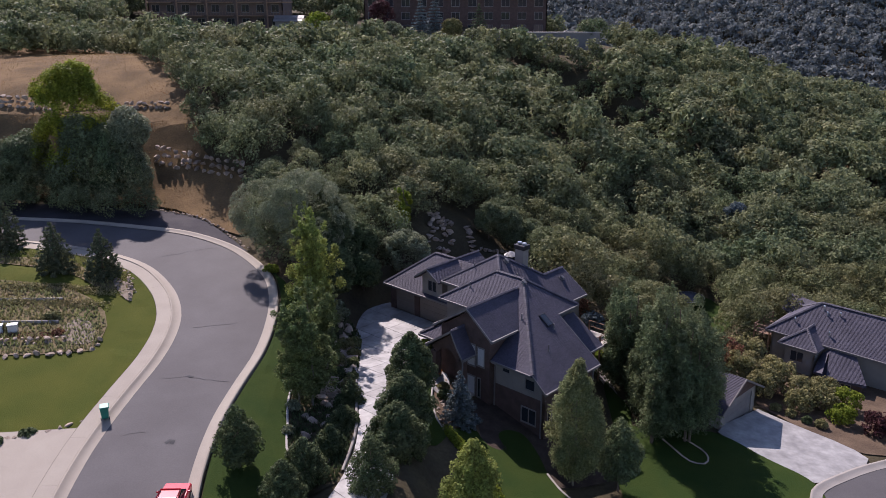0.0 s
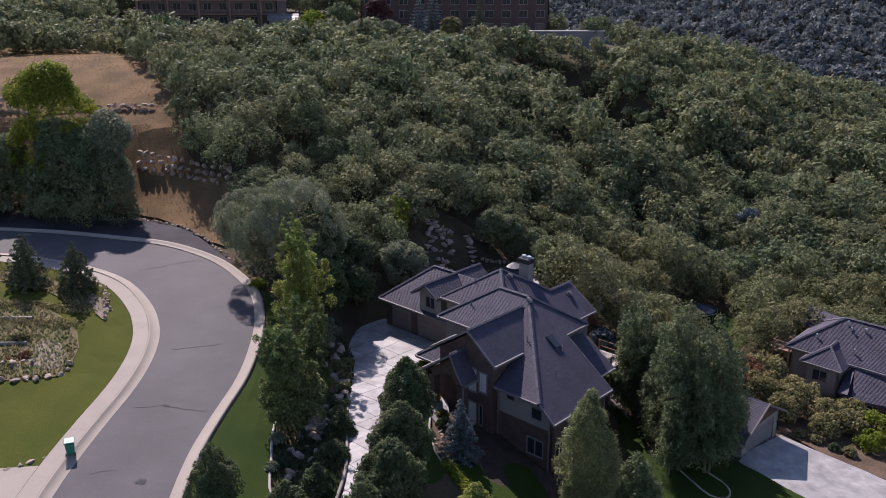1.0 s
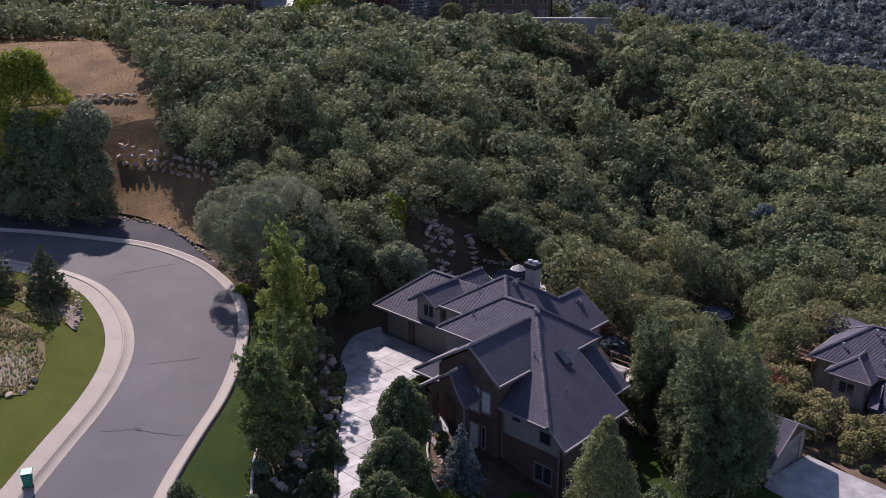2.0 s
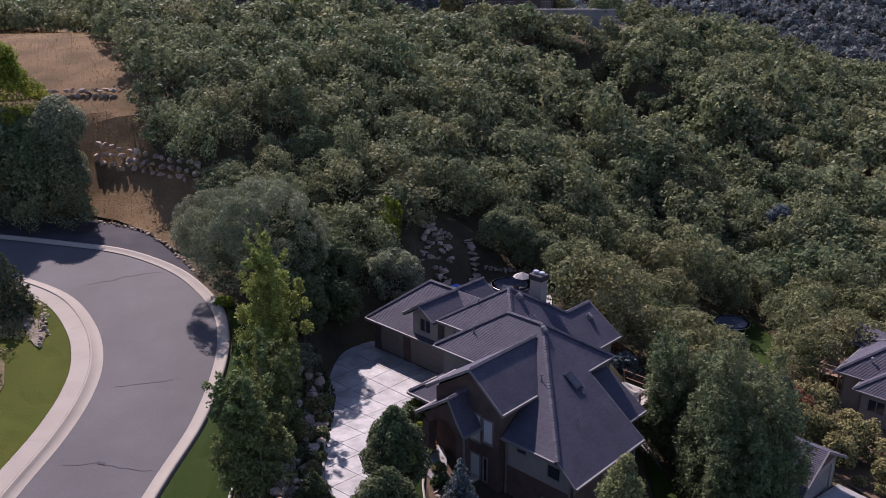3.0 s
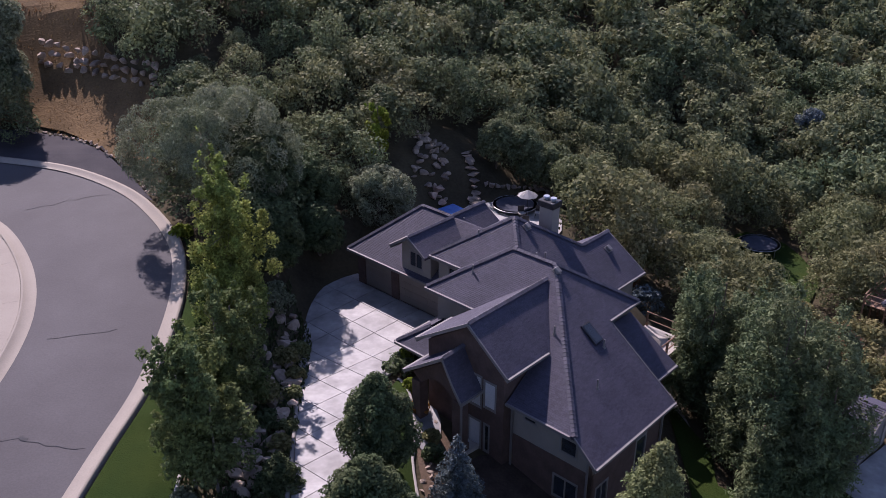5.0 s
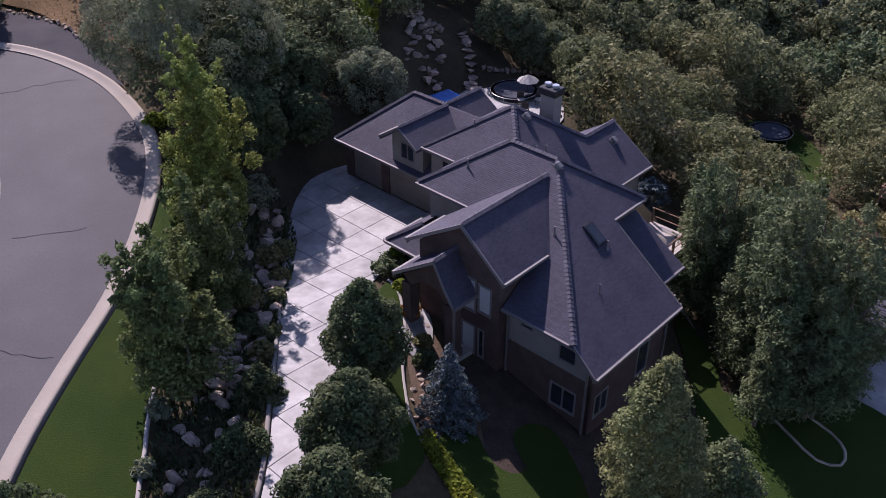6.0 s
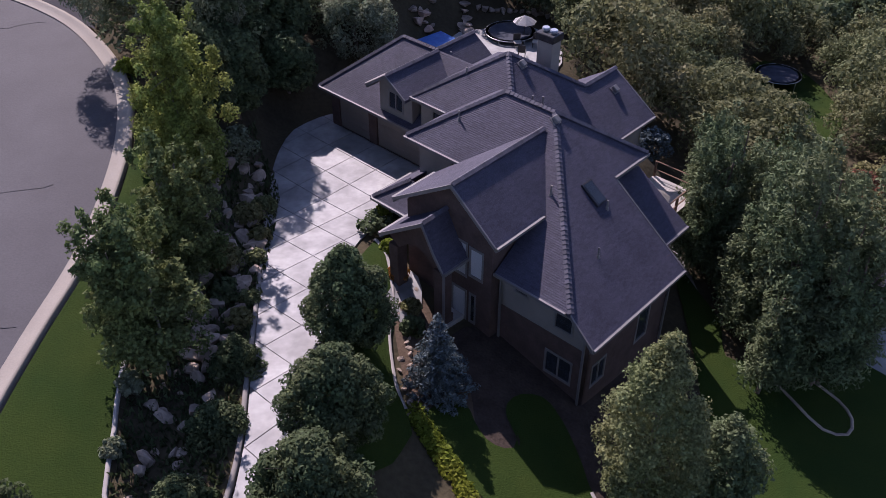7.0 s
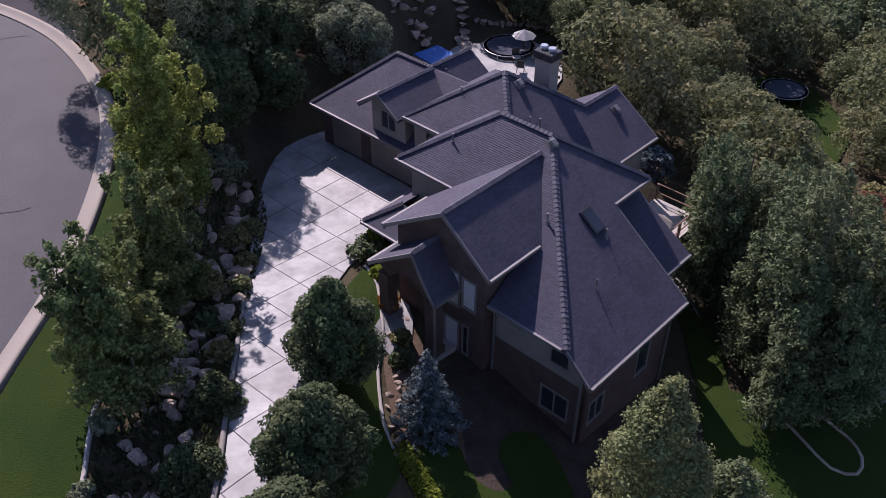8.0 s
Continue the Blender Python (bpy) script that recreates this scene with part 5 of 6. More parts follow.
boulder_wall([(-36.2, 110.2), (-32.5, 109.0), (-28.5, 107.2), (-24.5, 105.3)], 3, 1.1, "retaining wall of stacked pale boulders on the bank", 1)
boulder_wall([(-46, 120.4), (-41, 120), (-36.8, 119)], 2, 1.0, "low wall of stacked pale boulders on the hill", 2)
boulder_wall([(-68, 120), (-62, 120.6), (-52.5, 119.8)], 3, 1.1, "retaining wall of stacked pale boulders high on the bank", 3)
boulder_wall([(-41, 67.4), (-37, 67.3), (-33, 67.9), (-29.8, 68.8), (-29.4, 70.4)], 1, 0.8, "row of grey boulders edging the garden bed", 4)
boulder_wall([(-31.8, 55.6), (-29, 56.6), (-26.6, 58)], 1, 0.7, "row of grey boulders beside the tan driveway", 5)
boulder_wall([(-30.4, 80), (-31, 83), (-33.6, 86)], 1, 0.6, "row of pale rocks edging the pine bed", 6)
boulder_wall([(-36, 103.4), (-31.5, 101.4), (-28, 99.2), (-24.2, 94.8), (-21, 90.2)], 1, 0.45, "row of small pale rocks along the foot of the bank", 8)


def scatter_boulders():
    rng = np.random.default_rng(11)
    line = spline([(-9.4, 80), (-8.9, 76), (-8.5, 71), (-8.2, 66), (-8.3, 61), (-8.4, 56), (-8.6, 52)], 0.72)
    for x, y in line:
        for d in (0.05, -0.75, -1.7):
            a, b = x + d + rng.normal() * 0.25, y + rng.normal() * 0.25
            s = rng.uniform(0.6, 1.5) * (1 if y > 63 else 0.8)
            boulder(a, b, ground_at(a, b) + 0.2 * s, s, rng, "pale rough boulder on the slope above the drive", "slope boulders")
    for i in range(26):
        t = i / 26
        x, y = (-0.5 + 0.7 * t + rng.normal() * 0.25, 70.5 - 9.5 * t)
        s = rng.uniform(0.25, 0.6)
        boulder(x, y, ground_at(x, y) + 0.15, s, rng, "small pale rock in the front bed", "front bed rocks")
    # rockery and stepping stones behind the house
    for i in range(46):
        x, y = rng.uniform(-1.9, 1.1), rng.uniform(99.8, 106)
        s = rng.uniform(0.5, 1.1)
        boulder(x, y, ground_at(x, y) + 0.2, s, rng, "pale boulder in the back rockery", "rockery boulders")
    for i in range(14):
        t = i / 13
        x, y = 3.6 - 0.8 * t + 0.3 * math.sin(t * 3), 98.8 + 6.4 * t
        boulder(x, y, ground_at(x, y) + 0.12 + 0.1 * (i > 2), 1.35, rng, "flat stone step climbing from the patio", "stone steps", 0.3)
    for i in range(16):
        t = i / 15
        boulder(4.6 + 7.5 * t, 102.4 + 0.6 * math.sin(3 * t), ground_at(4.6 + 7.5 * t, 102.4) + 0.25, rng.uniform(0.6, 1.0), rng, "dark boulder behind the patio", "patio boulders")


scatter_boulders()
boulder_wall([(-44, 69.6), (-40, 69.3), (-36, 69.6), (-32.5, 70)], 2, 0.6, "double row of grey rocks in the garden bed", 31)
boulder_wall([(-29.4, 77.8), (-29.9, 80), (-31.2, 82.4)], 2, 0.45, "pale rocks round the corner pine", 32)


def garden_block(x, y):
    t = thing("stone_block", "white stone block at the garden steps", "stone", (x, y, ground_at(x, y) + 0.2), 15, "garden blocks")
    bm = bmesh.new()
    box(bm, -0.4, -0.3, -0.2, 0.4, 0.3, 0.7, bevel=0.05)
    part("block", bm, "white", t)
    bm = bmesh.new()
    box(bm, -0.44, -0.34, 0.7, 0.44, 0.34, 0.78, bevel=0.02)
    part("cap_stone", bm, "white", t)


garden_block(-37.5, 71.6)
garden_block(-38.7, 71.4)


# ---- shrubs ----
for x, y, r, h, mt, lab in ((-2.0, 73.8, 0.95, 1.2, "poplar", "clipped grey-green shrub beside the driveway"), (-1.6, 74.4, 0.6, 1.3, "lime", "yellow-green shrub beside the driveway"), (-1.2, 72.0, 0.5, 0.7, "lime", "low yellow-green shrub in the front bed"),
                            (-0.7, 70.2, 0.55, 0.8, "flower", "orange flowering clump in the front bed"), (0.0, 68.0, 0.5, 0.8, "olive", "olive clump in the front bed"), (0.1, 66.6, 0.6, 0.9, "linden", "dark green shrub in the front bed"),
                            (15.2, 79.4, 0.7, 1.1, "lime", "yellow-green shrub beside the path"), (16.4, 77.6, 0.6, 1.8, "linden", "dark upright shrub by the lawn"), (17.0, 75.6, 0.5, 1.6, "linden", "dark upright shrub by the lawn"), (17.3, 78.6, 0.8, 0.9, "rust", "rust-coloured shrub by the lawn"),
                            (31.4, 75.3, 0.55, 0.7, "olive", "low clipped shrub by the neighbouring drive"), (32.5, 74.3, 0.55, 0.7, "olive", "low clipped shrub by the neighbouring drive"), (33.5, 73.2, 0.5, 0.7, "linden", "low clipped shrub by the neighbouring drive"), (34.6, 72.4, 0.6, 0.8, "olive", "low clipped shrub by the neighbouring drive"),
                            (36.9, 73.6, 1.3, 1.7, "lime", "bright yellow-green shrub by the neighbouring drive"), (39.6, 71.6, 1.7, 2.0, "plum", "dark red shrub by the neighbouring drive"), (34.6, 77.5, 1.7, 2.6, "olive", "tall yellowing shrub before the neighbouring house"), (37, 78.2, 1.6, 2.4, "olive", "tall yellowing shrub before the neighbouring house"), (31.8, 79.2, 1.6, 2.6, "olive", "tall yellowing shrub before the neighbouring house"),
                            (33.6, 75.4, 1.3, 2.2, "olive", "tall yellowing shrub before the neighbouring house"), (36.0, 76.0, 1.4, 2.4, "olive", "tall yellowing shrub before the neighbouring house"), (38.6, 76.4, 1.4, 2.2, "lime", "yellow-green shrub before the neighbouring house"), (29.6, 80.8, 1.9, 3.4, "olive", "tall yellowing shrub before the neighbouring house"), (33.2, 80.8, 1.9, 3.2, "olive", "tall yellowing shrub before the neighbouring house"), (30.4, 77.6, 1.5, 2.8, "olive", "tall yellowing shrub before the neighbouring house"), (28.8, 83.5, 2.2, 3.4, "rust", "browning tall shrub behind the garage"), (31.8, 86, 2.2, 3.2, "olive", "yellowing tall shrub behind the garage"), (27.2, 87.5, 2.3, 3.0, "olive", "yellowing tall shrub behind the poplars"), (13.8, 88.5, 1.7, 2.8, "rust", "rust-red shrub behind the house"), (15.5, 86, 1.4, 2.2, "spruce", "silvery shrub behind the house"),
                            (-38, 72, 0.7, 0.8, "olive", "olive shrub in the garden bed"), (-35, 74, 0.8, 0.9, "olive", "olive shrub in the garden bed"), (-33.5, 71.5, 0.6, 0.6, "rust", "brown clump in the garden bed"), (-42, 74.5, 0.9, 0.9, "linden", "dark shrub in the garden bed"),
                            (-17.3, 84.6, 0.8, 0.8, "lime", "yellow-green shrub at the lawn's tip"), (-11.4, 58, 0.5, 0.6, "willow", "grey-green shrub at the lawn edge"), (-11.5, 61.2, 0.6, 0.7, "willow", "grey-green shrub at the lawn edge"), (-29.8, 56.5, 0.6, 0.7, "linden", "dark clipped shrub beside the tan driveway"), (-31.6, 55.4, 0.6, 0.7, "linden", "dark clipped shrub beside the tan driveway"),
                            (-8.9, 74.5, 0.9, 1.2, "olive", "olive shrub among the boulders"), (-9.2, 69.8, 1.0, 1.2, "olive", "olive shrub among the boulders"), (-10.3, 79.8, 1.3, 2.0, "willow", "grey-green bush in the shade"), (-7.7, 65.4, 0.6, 0.8, "olive", "olive shrub at the drive's edge"), (-8.0, 72.6, 0.6, 0.9, "olive", "olive shrub at the drive's edge"), (-7.9, 70.6, 0.55, 0.8, "birch", "green shrub at the drive's edge"), (-8.3, 75.8, 0.7, 1.0, "birch", "green shrub at the drive's edge"), (-7.6, 67.2, 0.5, 0.7, "birch", "green shrub at the drive's edge"), (-8.7, 67.5, 0.8, 0.9, "linden", "dark shrub among the boulders")):
    shrub(lab, x, y, r, h, int(700 + 500 * r * r), 0.09 + 0.02 * r, mt)


def hedge(points, w, h, n, mat_name, label):
    rng = np.random.default_rng(9)
    line = spline(points, 0.4)
    lumps = [(x, y, ground_at(x, y) + h * 0.5, w * rng.uniform(0.8, 1.2), h * 0.55) for x, y in line]
    v, f = leaves(lumps, n, 0.09, rng)
    tagged(np_mesh("ground_cover", v, f, mat_name), label, "ground cover", kind="stuff")


hedge([(0.2, 61.6), (1.4, 59.6), (2.5, 57.6), (3.4, 55.6), (4.0, 53)], 0.45, 0.35, 5200, "lime", "trailing yellow-green ground cover on a low wall")
hedge([(-31, 79.4), (-38, 79.8), (-55, 80.2)], 0.8, 0.6, 5000, "olive", "row of olive perennials in the garden bed")
hedge([(-31.5, 76.6), (-38, 77), (-55, 77.2)], 0.8, 0.6, 5000, "olive", "row of olive perennials in the garden bed")
hedge([(-34, 71), (-44, 71), (-56, 71)], 0.7, 0.4, 3000, "rust", "row of brown perennials in the garden bed")


def tufts(name, label, poly, n, size, mat_name, seed):
    """Upright blades scattered over a plan polygon."""
    rng = np.random.default_rng(seed)
    poly = np.array(poly, float)
    x, y = rng.uniform(poly[:, 0].min(), poly[:, 0].max(), n), rng.uniform(poly[:, 1].min(), poly[:, 1].max(), n)
    ok = inside(x, y, poly)
    x, y = x[ok], y[ok]
    z = ground(x, y)
    m = len(x)
    a, h = rng.uniform(0, 6.28, m), size * rng.uniform(0.5, 1.3, m)
    c, s = np.cos(a) * size * 0.35, np.sin(a) * size * 0.35
    lean = rng.normal(size=(m, 2)) * 0.3
    v = np.stack([np.stack([x - c, y - s, z], 1), np.stack([x + c, y + s, z], 1), np.stack([x + lean[:, 0] * h, y + lean[:, 1] * h, z + h], 1)], 1)
    return tagged(np_mesh(name, v.reshape(-1, 3), np.arange(3 * m).reshape(-1, 3), mat_name), label, "grass", kind="stuff")


tufts("dry_grass_tufts", "tufts of dry golden grass on the bank", [(-70, 109.5), (-48, 106.6), (-34.5, 103.6), (-28.6, 99.8), (-24.6, 95.4), (-21.5, 94.4), (-24, 104.6), (-30, 110.4), (-34, 121), (-41.5, 137), (-52, 164), (-60, 179), (-100, 184), (-104, 125)], 110000, 0.32, "straw", 21)

for seed, poly in ((41, [(-29.6, 68.6), (-29.8, 73), (-33, 78), (-41, 81), (-58, 82), (-60, 68.5), (-38, 67.6)]), (42, [(-30.2, 80.2), (-31.5, 84.6), (-36, 88), (-46, 89.5), (-47, 86), (-38, 84), (-33.6, 80.6)])):
    o = tufts("bed_plants", "low olive and yellowing plants in the garden bed", poly, 9000 if seed == 41 else 2500, 0.34, "meadow" if seed == 41 else "olive", seed)
    o.location.z = 0.24

tufts("slope_plants", "low dark green plants among the slope boulders", [(-7.7, 77.5), (-7.2, 68), (-6.6, 58), (-7, 51), (-10, 50.5), (-11.1, 56.5), (-11.8, 63), (-12.3, 70), (-12.2, 78), (-10, 84)], 9000, 0.32, "linden", 43).location.z = 0.08


# ---- loose things ----
def wheelie_bin(x, y, z, turn):
    t = thing("wheelie_bin", "green plastic wheeled rubbish bin at the kerb", "bin", (x, y, z), turn)
    bm = bmesh.new()
    low = [bm.verts.new(p) for p in ((-0.24, -0.25, 0.08), (0.24, -0.25, 0.08), (0.24, 0.25, 0.08), (-0.24, 0.25, 0.08))]
    top = [bm.verts.new(p) for p in ((-0.3, -0.34, 0.98), (0.3, -0.34, 0.98), (0.3, 0.36, 0.98), (-0.3, 0.36, 0.98))]
    bm.faces.new(low[::-1])
    bm.faces.new(top)
    for i in range(4):
        bm.faces.new((low[i], low[(i + 1) % 4], top[(i + 1) % 4], top[i]))
    bmesh.ops.bevel(bm, geom=list(bm.edges), offset=0.03, segments=2, affect="EDGES")
    part("body", bm, "bin", t)
    bm = bmesh.new()
    box(bm, -0.34, -0.38, 0.98, 0.34, 0.4, 1.06, bevel=0.03)
    part("lid", bm, "bin", t)
    bm = bmesh.new()
    cyl(bm, (-0.28, 0.44, 0.97), (0.28, 0.44, 0.97), 0.02, 0.02, 8)
    part("handle", bm, "bin", t)
    for s in (-1, 1):
        bm = bmesh.new()
        cyl(bm, (s * 0.26, 0.28, 0.12), (s * 0.32, 0.28, 0.12), 0.12, 0.12, 14)
        part("wheel", bm, "rubber", t)


wheelie_bin(-24.95, 58.6, float(street_z(58.7)) + 0.02, 200)


def car(x, y, z, turn):
    t = thing("car", "red estate car parked at the kerb", "car", (x, y, z), turn)

    def loft(sections, mat_name, name, parent=t, label=""):
        bm = bmesh.new()
        rings = [[bm.verts.new((sx * w, yy, zz)) for sx, zz, w in ring] for yy, ring in sections]
        for a, b in zip(rings, rings[1:]):
            for i in range(len(a)):
                j = (i + 1) % len(a)
                bm.faces.new((a[i], a[j], b[j], b[i]))
        bm.faces.new(rings[0][::-1])
        bm.faces.new(rings[-1])
        bmesh.ops.recalc_face_normals(bm, faces=bm.faces)
        return part(name, bm, mat_name, parent, label)

    def ring(z0, z1, w):
        return [(-1, z0, w * 0.9), (-1, z0 + 0.15, w), (-1, z1 - 0.1, w), (-1, z1, w * 0.92), (1, z1, w * 0.92), (1, z1 - 0.1, w), (1, z0 + 0.15, w), (1, z0, w * 0.9)]
    body = loft([(-2.25, ring(0.35, 0.8, 0.78)), (-2.1, ring(0.25, 0.92, 0.87)), (-1.0, ring(0.22, 0.97, 0.9)), (0.9, ring(0.22, 0.95, 0.9)), (2.0, ring(0.24, 0.85, 0.86)), (2.25, ring(0.35, 0.7, 0.75))], "red_paint", "body")
    loft([(-1.95, ring(0.9, 1.0, 0.78)), (-1.6, ring(0.9, 1.4, 0.7)), (0.3, ring(0.9, 1.44, 0.7)), (1.05, ring(0.9, 0.98, 0.76))], "glass", "cabin", label="dark glazed cabin")
    loft([(-1.62, ring(1.4, 1.47, 0.66)), (-0.6, ring(1.42, 1.5, 0.68)), (0.35, ring(1.4, 1.46, 0.64))], "red_paint", "roof")
    for sx in (-1, 1):
        for yy in (-1.4, 1.4):
            bm = bmesh.new()
            cyl(bm, (sx * 0.7, yy, 0.32), (sx * 0.92, yy, 0.32), 0.32, 0.32, 20)
            w = part("wheel", bm, "rubber", t)
            bm = bmesh.new()
            cyl(bm, (sx * 0.9, yy, 0.32), (sx * 0.93, yy, 0.32), 0.2, 0.2, 14)
            part("rim", bm, "galv", w)
        bm = bmesh.new()
        box(bm, sx * 0.55 - 0.17, -2.27, 0.62, sx * 0.55 + 0.17, -2.1, 0.8, bevel=0.02)
        part("tail_light", bm, "red_paint", t)
        bm = bmesh.new()
        box(bm, sx * 0.98 - 0.1, 0.75, 0.95, sx * 0.98 + 0.1, 0.85, 1.08, bevel=0.03)
        part("mirror", bm, "red_paint", t)
        bm = bmesh.new()
        cyl(bm, (sx * 0.58, -1.5, 1.5), (sx * 0.58, 0.2, 1.5), 0.02, 0.02, 6)
        part("roof_rail", bm, "dark", t)


car(-17.15, 48.2, float(street_z(48.2)) + 0.01, 2)


def trampoline(x, y, r, label, z=None, tall=0.8):
    z = ground_at(x, y) + 0.1 if z is None else z
    t = thing("trampoline", label, "trampoline", (x, y, z))
    bm = bmesh.new()
    n = 36
    for i in range(n):
        a, b = i / n * 6.2832, (i + 1) / n * 6.2832
        cyl(bm, (math.cos(a) * r, math.sin(a) * r, tall), (math.cos(b) * r, math.sin(b) * r, tall), 0.035, 0.035, 6)
    part("rim", bm, "galv", t)
    bm = bmesh.new()
    bmesh.ops.create_cone(bm, cap_ends=True, segments=36, radius1=r * 0.86, radius2=r * 0.86, depth=0.03, matrix=Matrix.Translation((0, 0, tall)))
    part("mat", bm, "mat", t)
    bm = bmesh.new()
    for i in range(n):
        a, b = i / n * 6.2832, (i + 1) / n * 6.2832
        bm.faces.new([bm.verts.new((math.cos(q) * w, math.sin(q) * w, tall + 0.03)) for q, w in ((a, r * 0.87), (b, r * 0.87), (b, r * 0.99), (a, r * 0.99))])
    bmesh.ops.solidify(bm, geom=list(bm.faces), thickness=0.02)
    part("padding", bm, "mat", t)
    for i in range(6):
        a = i / 6 * 6.2832
        bm = bmesh.new()
        cyl(bm, (math.cos(a) * r, math.sin(a) * r, 0), (math.cos(a) * r, math.sin(a) * r, tall), 0.03, 0.03, 6)
        part("leg", bm, "galv", t)


trampoline(31.4, 106.5, 1.95, "round grey trampoline on the back lawn")
trampoline(6.9, 99.0, 1.9, "round trampoline in shade behind the house", tall=0.35)
for x, y, r, h in ((5.6, 104.8, 1.8, 4.6), (7.8, 104.4, 2.0, 5.0), (10.4, 103.2, 2.0, 4.8), (-4.6, 103, 2.0, 5.0), (12.0, 100.4, 1.8, 4.6)):
    tree("small oak shading the patio", x, y, h, ball(r, h * 0.55, h * 0.45, 24, 0.7, R5), 3000, 0.17, "oak", trunk=0.1, group="patio oaks")


def patio_chair(x, y, turn):
    t = thing("patio_chair", "dark metal patio chair on pale paving", "chair", (x, y, ground_at(x, y) + 0.12), turn, "patio chairs")
    bm = bmesh.new()
    box(bm, -0.28, -0.28, 0.4, 0.28, 0.28, 0.46, bevel=0.02)
    part("seat", bm, "canvas", t)
    bm = bmesh.new()
    box(bm, -0.28, 0.24, 0.46, 0.28, 0.3, 1.0, bevel=0.02)
    part("backrest", bm, "dark", t)
    for sx in (-0.25, 0.25):
        for sy in (-0.25, 0.25):
            bm = bmesh.new()
            cyl(bm, (sx, sy, 0), (sx, sy, 0.42), 0.02, 0.02, 6)
            part("leg", bm, "dark", t)


patio_chair(7.3, 96.9, 10)
patio_chair(8.7, 97.0, -10)
patio_chair(7.5, 95.4, 170)


def parasol(x, y, label, mat_name, r=1.4, h=2.3, z=None):
    z = ground_at(x, y) + 0.1 if z is None else z
    t = thing("parasol", label, "parasol", (x, y, z))
    bm = bmesh.new()
    cyl(bm, (0, 0, 0), (0, 0, h), 0.03, 0.025, 8)
    part("pole", bm, "dark", t)
    bm = bmesh.new()
    tip = bm.verts.new((0, 0, h))
    ring = [bm.verts.new((math.cos(i * 0.7854) * r, math.sin(i * 0.7854) * r, h - 0.5)) for i in range(8)]
    for i in range(8):
        bm.faces.new((tip, ring[i], ring[(i + 1) % 8]))
    bmesh.ops.solidify(bm, geom=list(bm.faces), thickness=0.02)
    part("canopy", bm, mat_name, t)
    bm = bmesh.new()
    cyl(bm, (0, 0, 0), (0, 0, 0.1), 0.28, 0.25, 14)
    part("base", bm, "dark", t)


def pool():
    t = thing("spa_pool", "spa tub with a bright blue cover", "spa", (1.4, 96.6, ground_at(1.4, 96.6)), 40)
    bm = bmesh.new()
    box(bm, -1.2, -1.1, 0, 1.2, 1.1, 0.8, bevel=0.08)
    part("tub", bm, "wood", t)
    bm = bmesh.new()
    box(bm, -1.15, -1.05, 0.8, 1.15, 1.05, 0.9, bevel=0.04)
    part("cover", bm, "cover", t)


pool()
parasol(7.9, 98.4, "white canvas parasol by the trampoline", "white", 0.9, 1.9)
for i, (x, y, w) in enumerate(((-0.1, 99.7, 1.3), (0.7, 99.4, 1.1), (0.4, 100.3, 1.2))):
    ob = boulder(x, y, ground_at(x, y) + 0.35, w, np.random.default_rng(60 + i), "sunlit pink sandstone boulder above the spa", "pink boulders")
    ob.data = ob.data.copy()
    ob.data.materials[0] = M["pink_rock"]


def deck():
    t = thing("deck", "raised rear deck with tan boards and a rail", "deck", (*uv(64.6, 42.6), -4.6), 46.7)
    for i in range(18):
        bm = bmesh.new()
        box(bm, -2.4, -1.5 + i * 0.165, 3.9, 2.6, -1.5 + i * 0.165 + 0.15, 3.94)
        part("board", bm, "canvas", t)
    for x, y in ((-2.3, -1.45), (2.5, -1.45), (2.5, 1.4), (0.1, -1.45)):
        bm = bmesh.new()
        box(bm, x - 0.06, y - 0.06, -1.5, x + 0.06, y + 0.06, 4.95)
        part("post", bm, "wood", t)
    for a, b in (((-2.3, -1.45), (2.5, -1.45)), ((2.5, -1.45), (2.5, 1.4))):
        for z in (4.95, 4.4):
            bm = bmesh.new()
            cyl(bm, (*a, z), (*b, z), 0.04, 0.04, 6)
            part("rail", bm, "wood", t)
    parasol(*uv(63.6, 42.0), "tan canvas parasol on the rear deck", "canvas", 0.9, 1.7, -0.66)


deck()


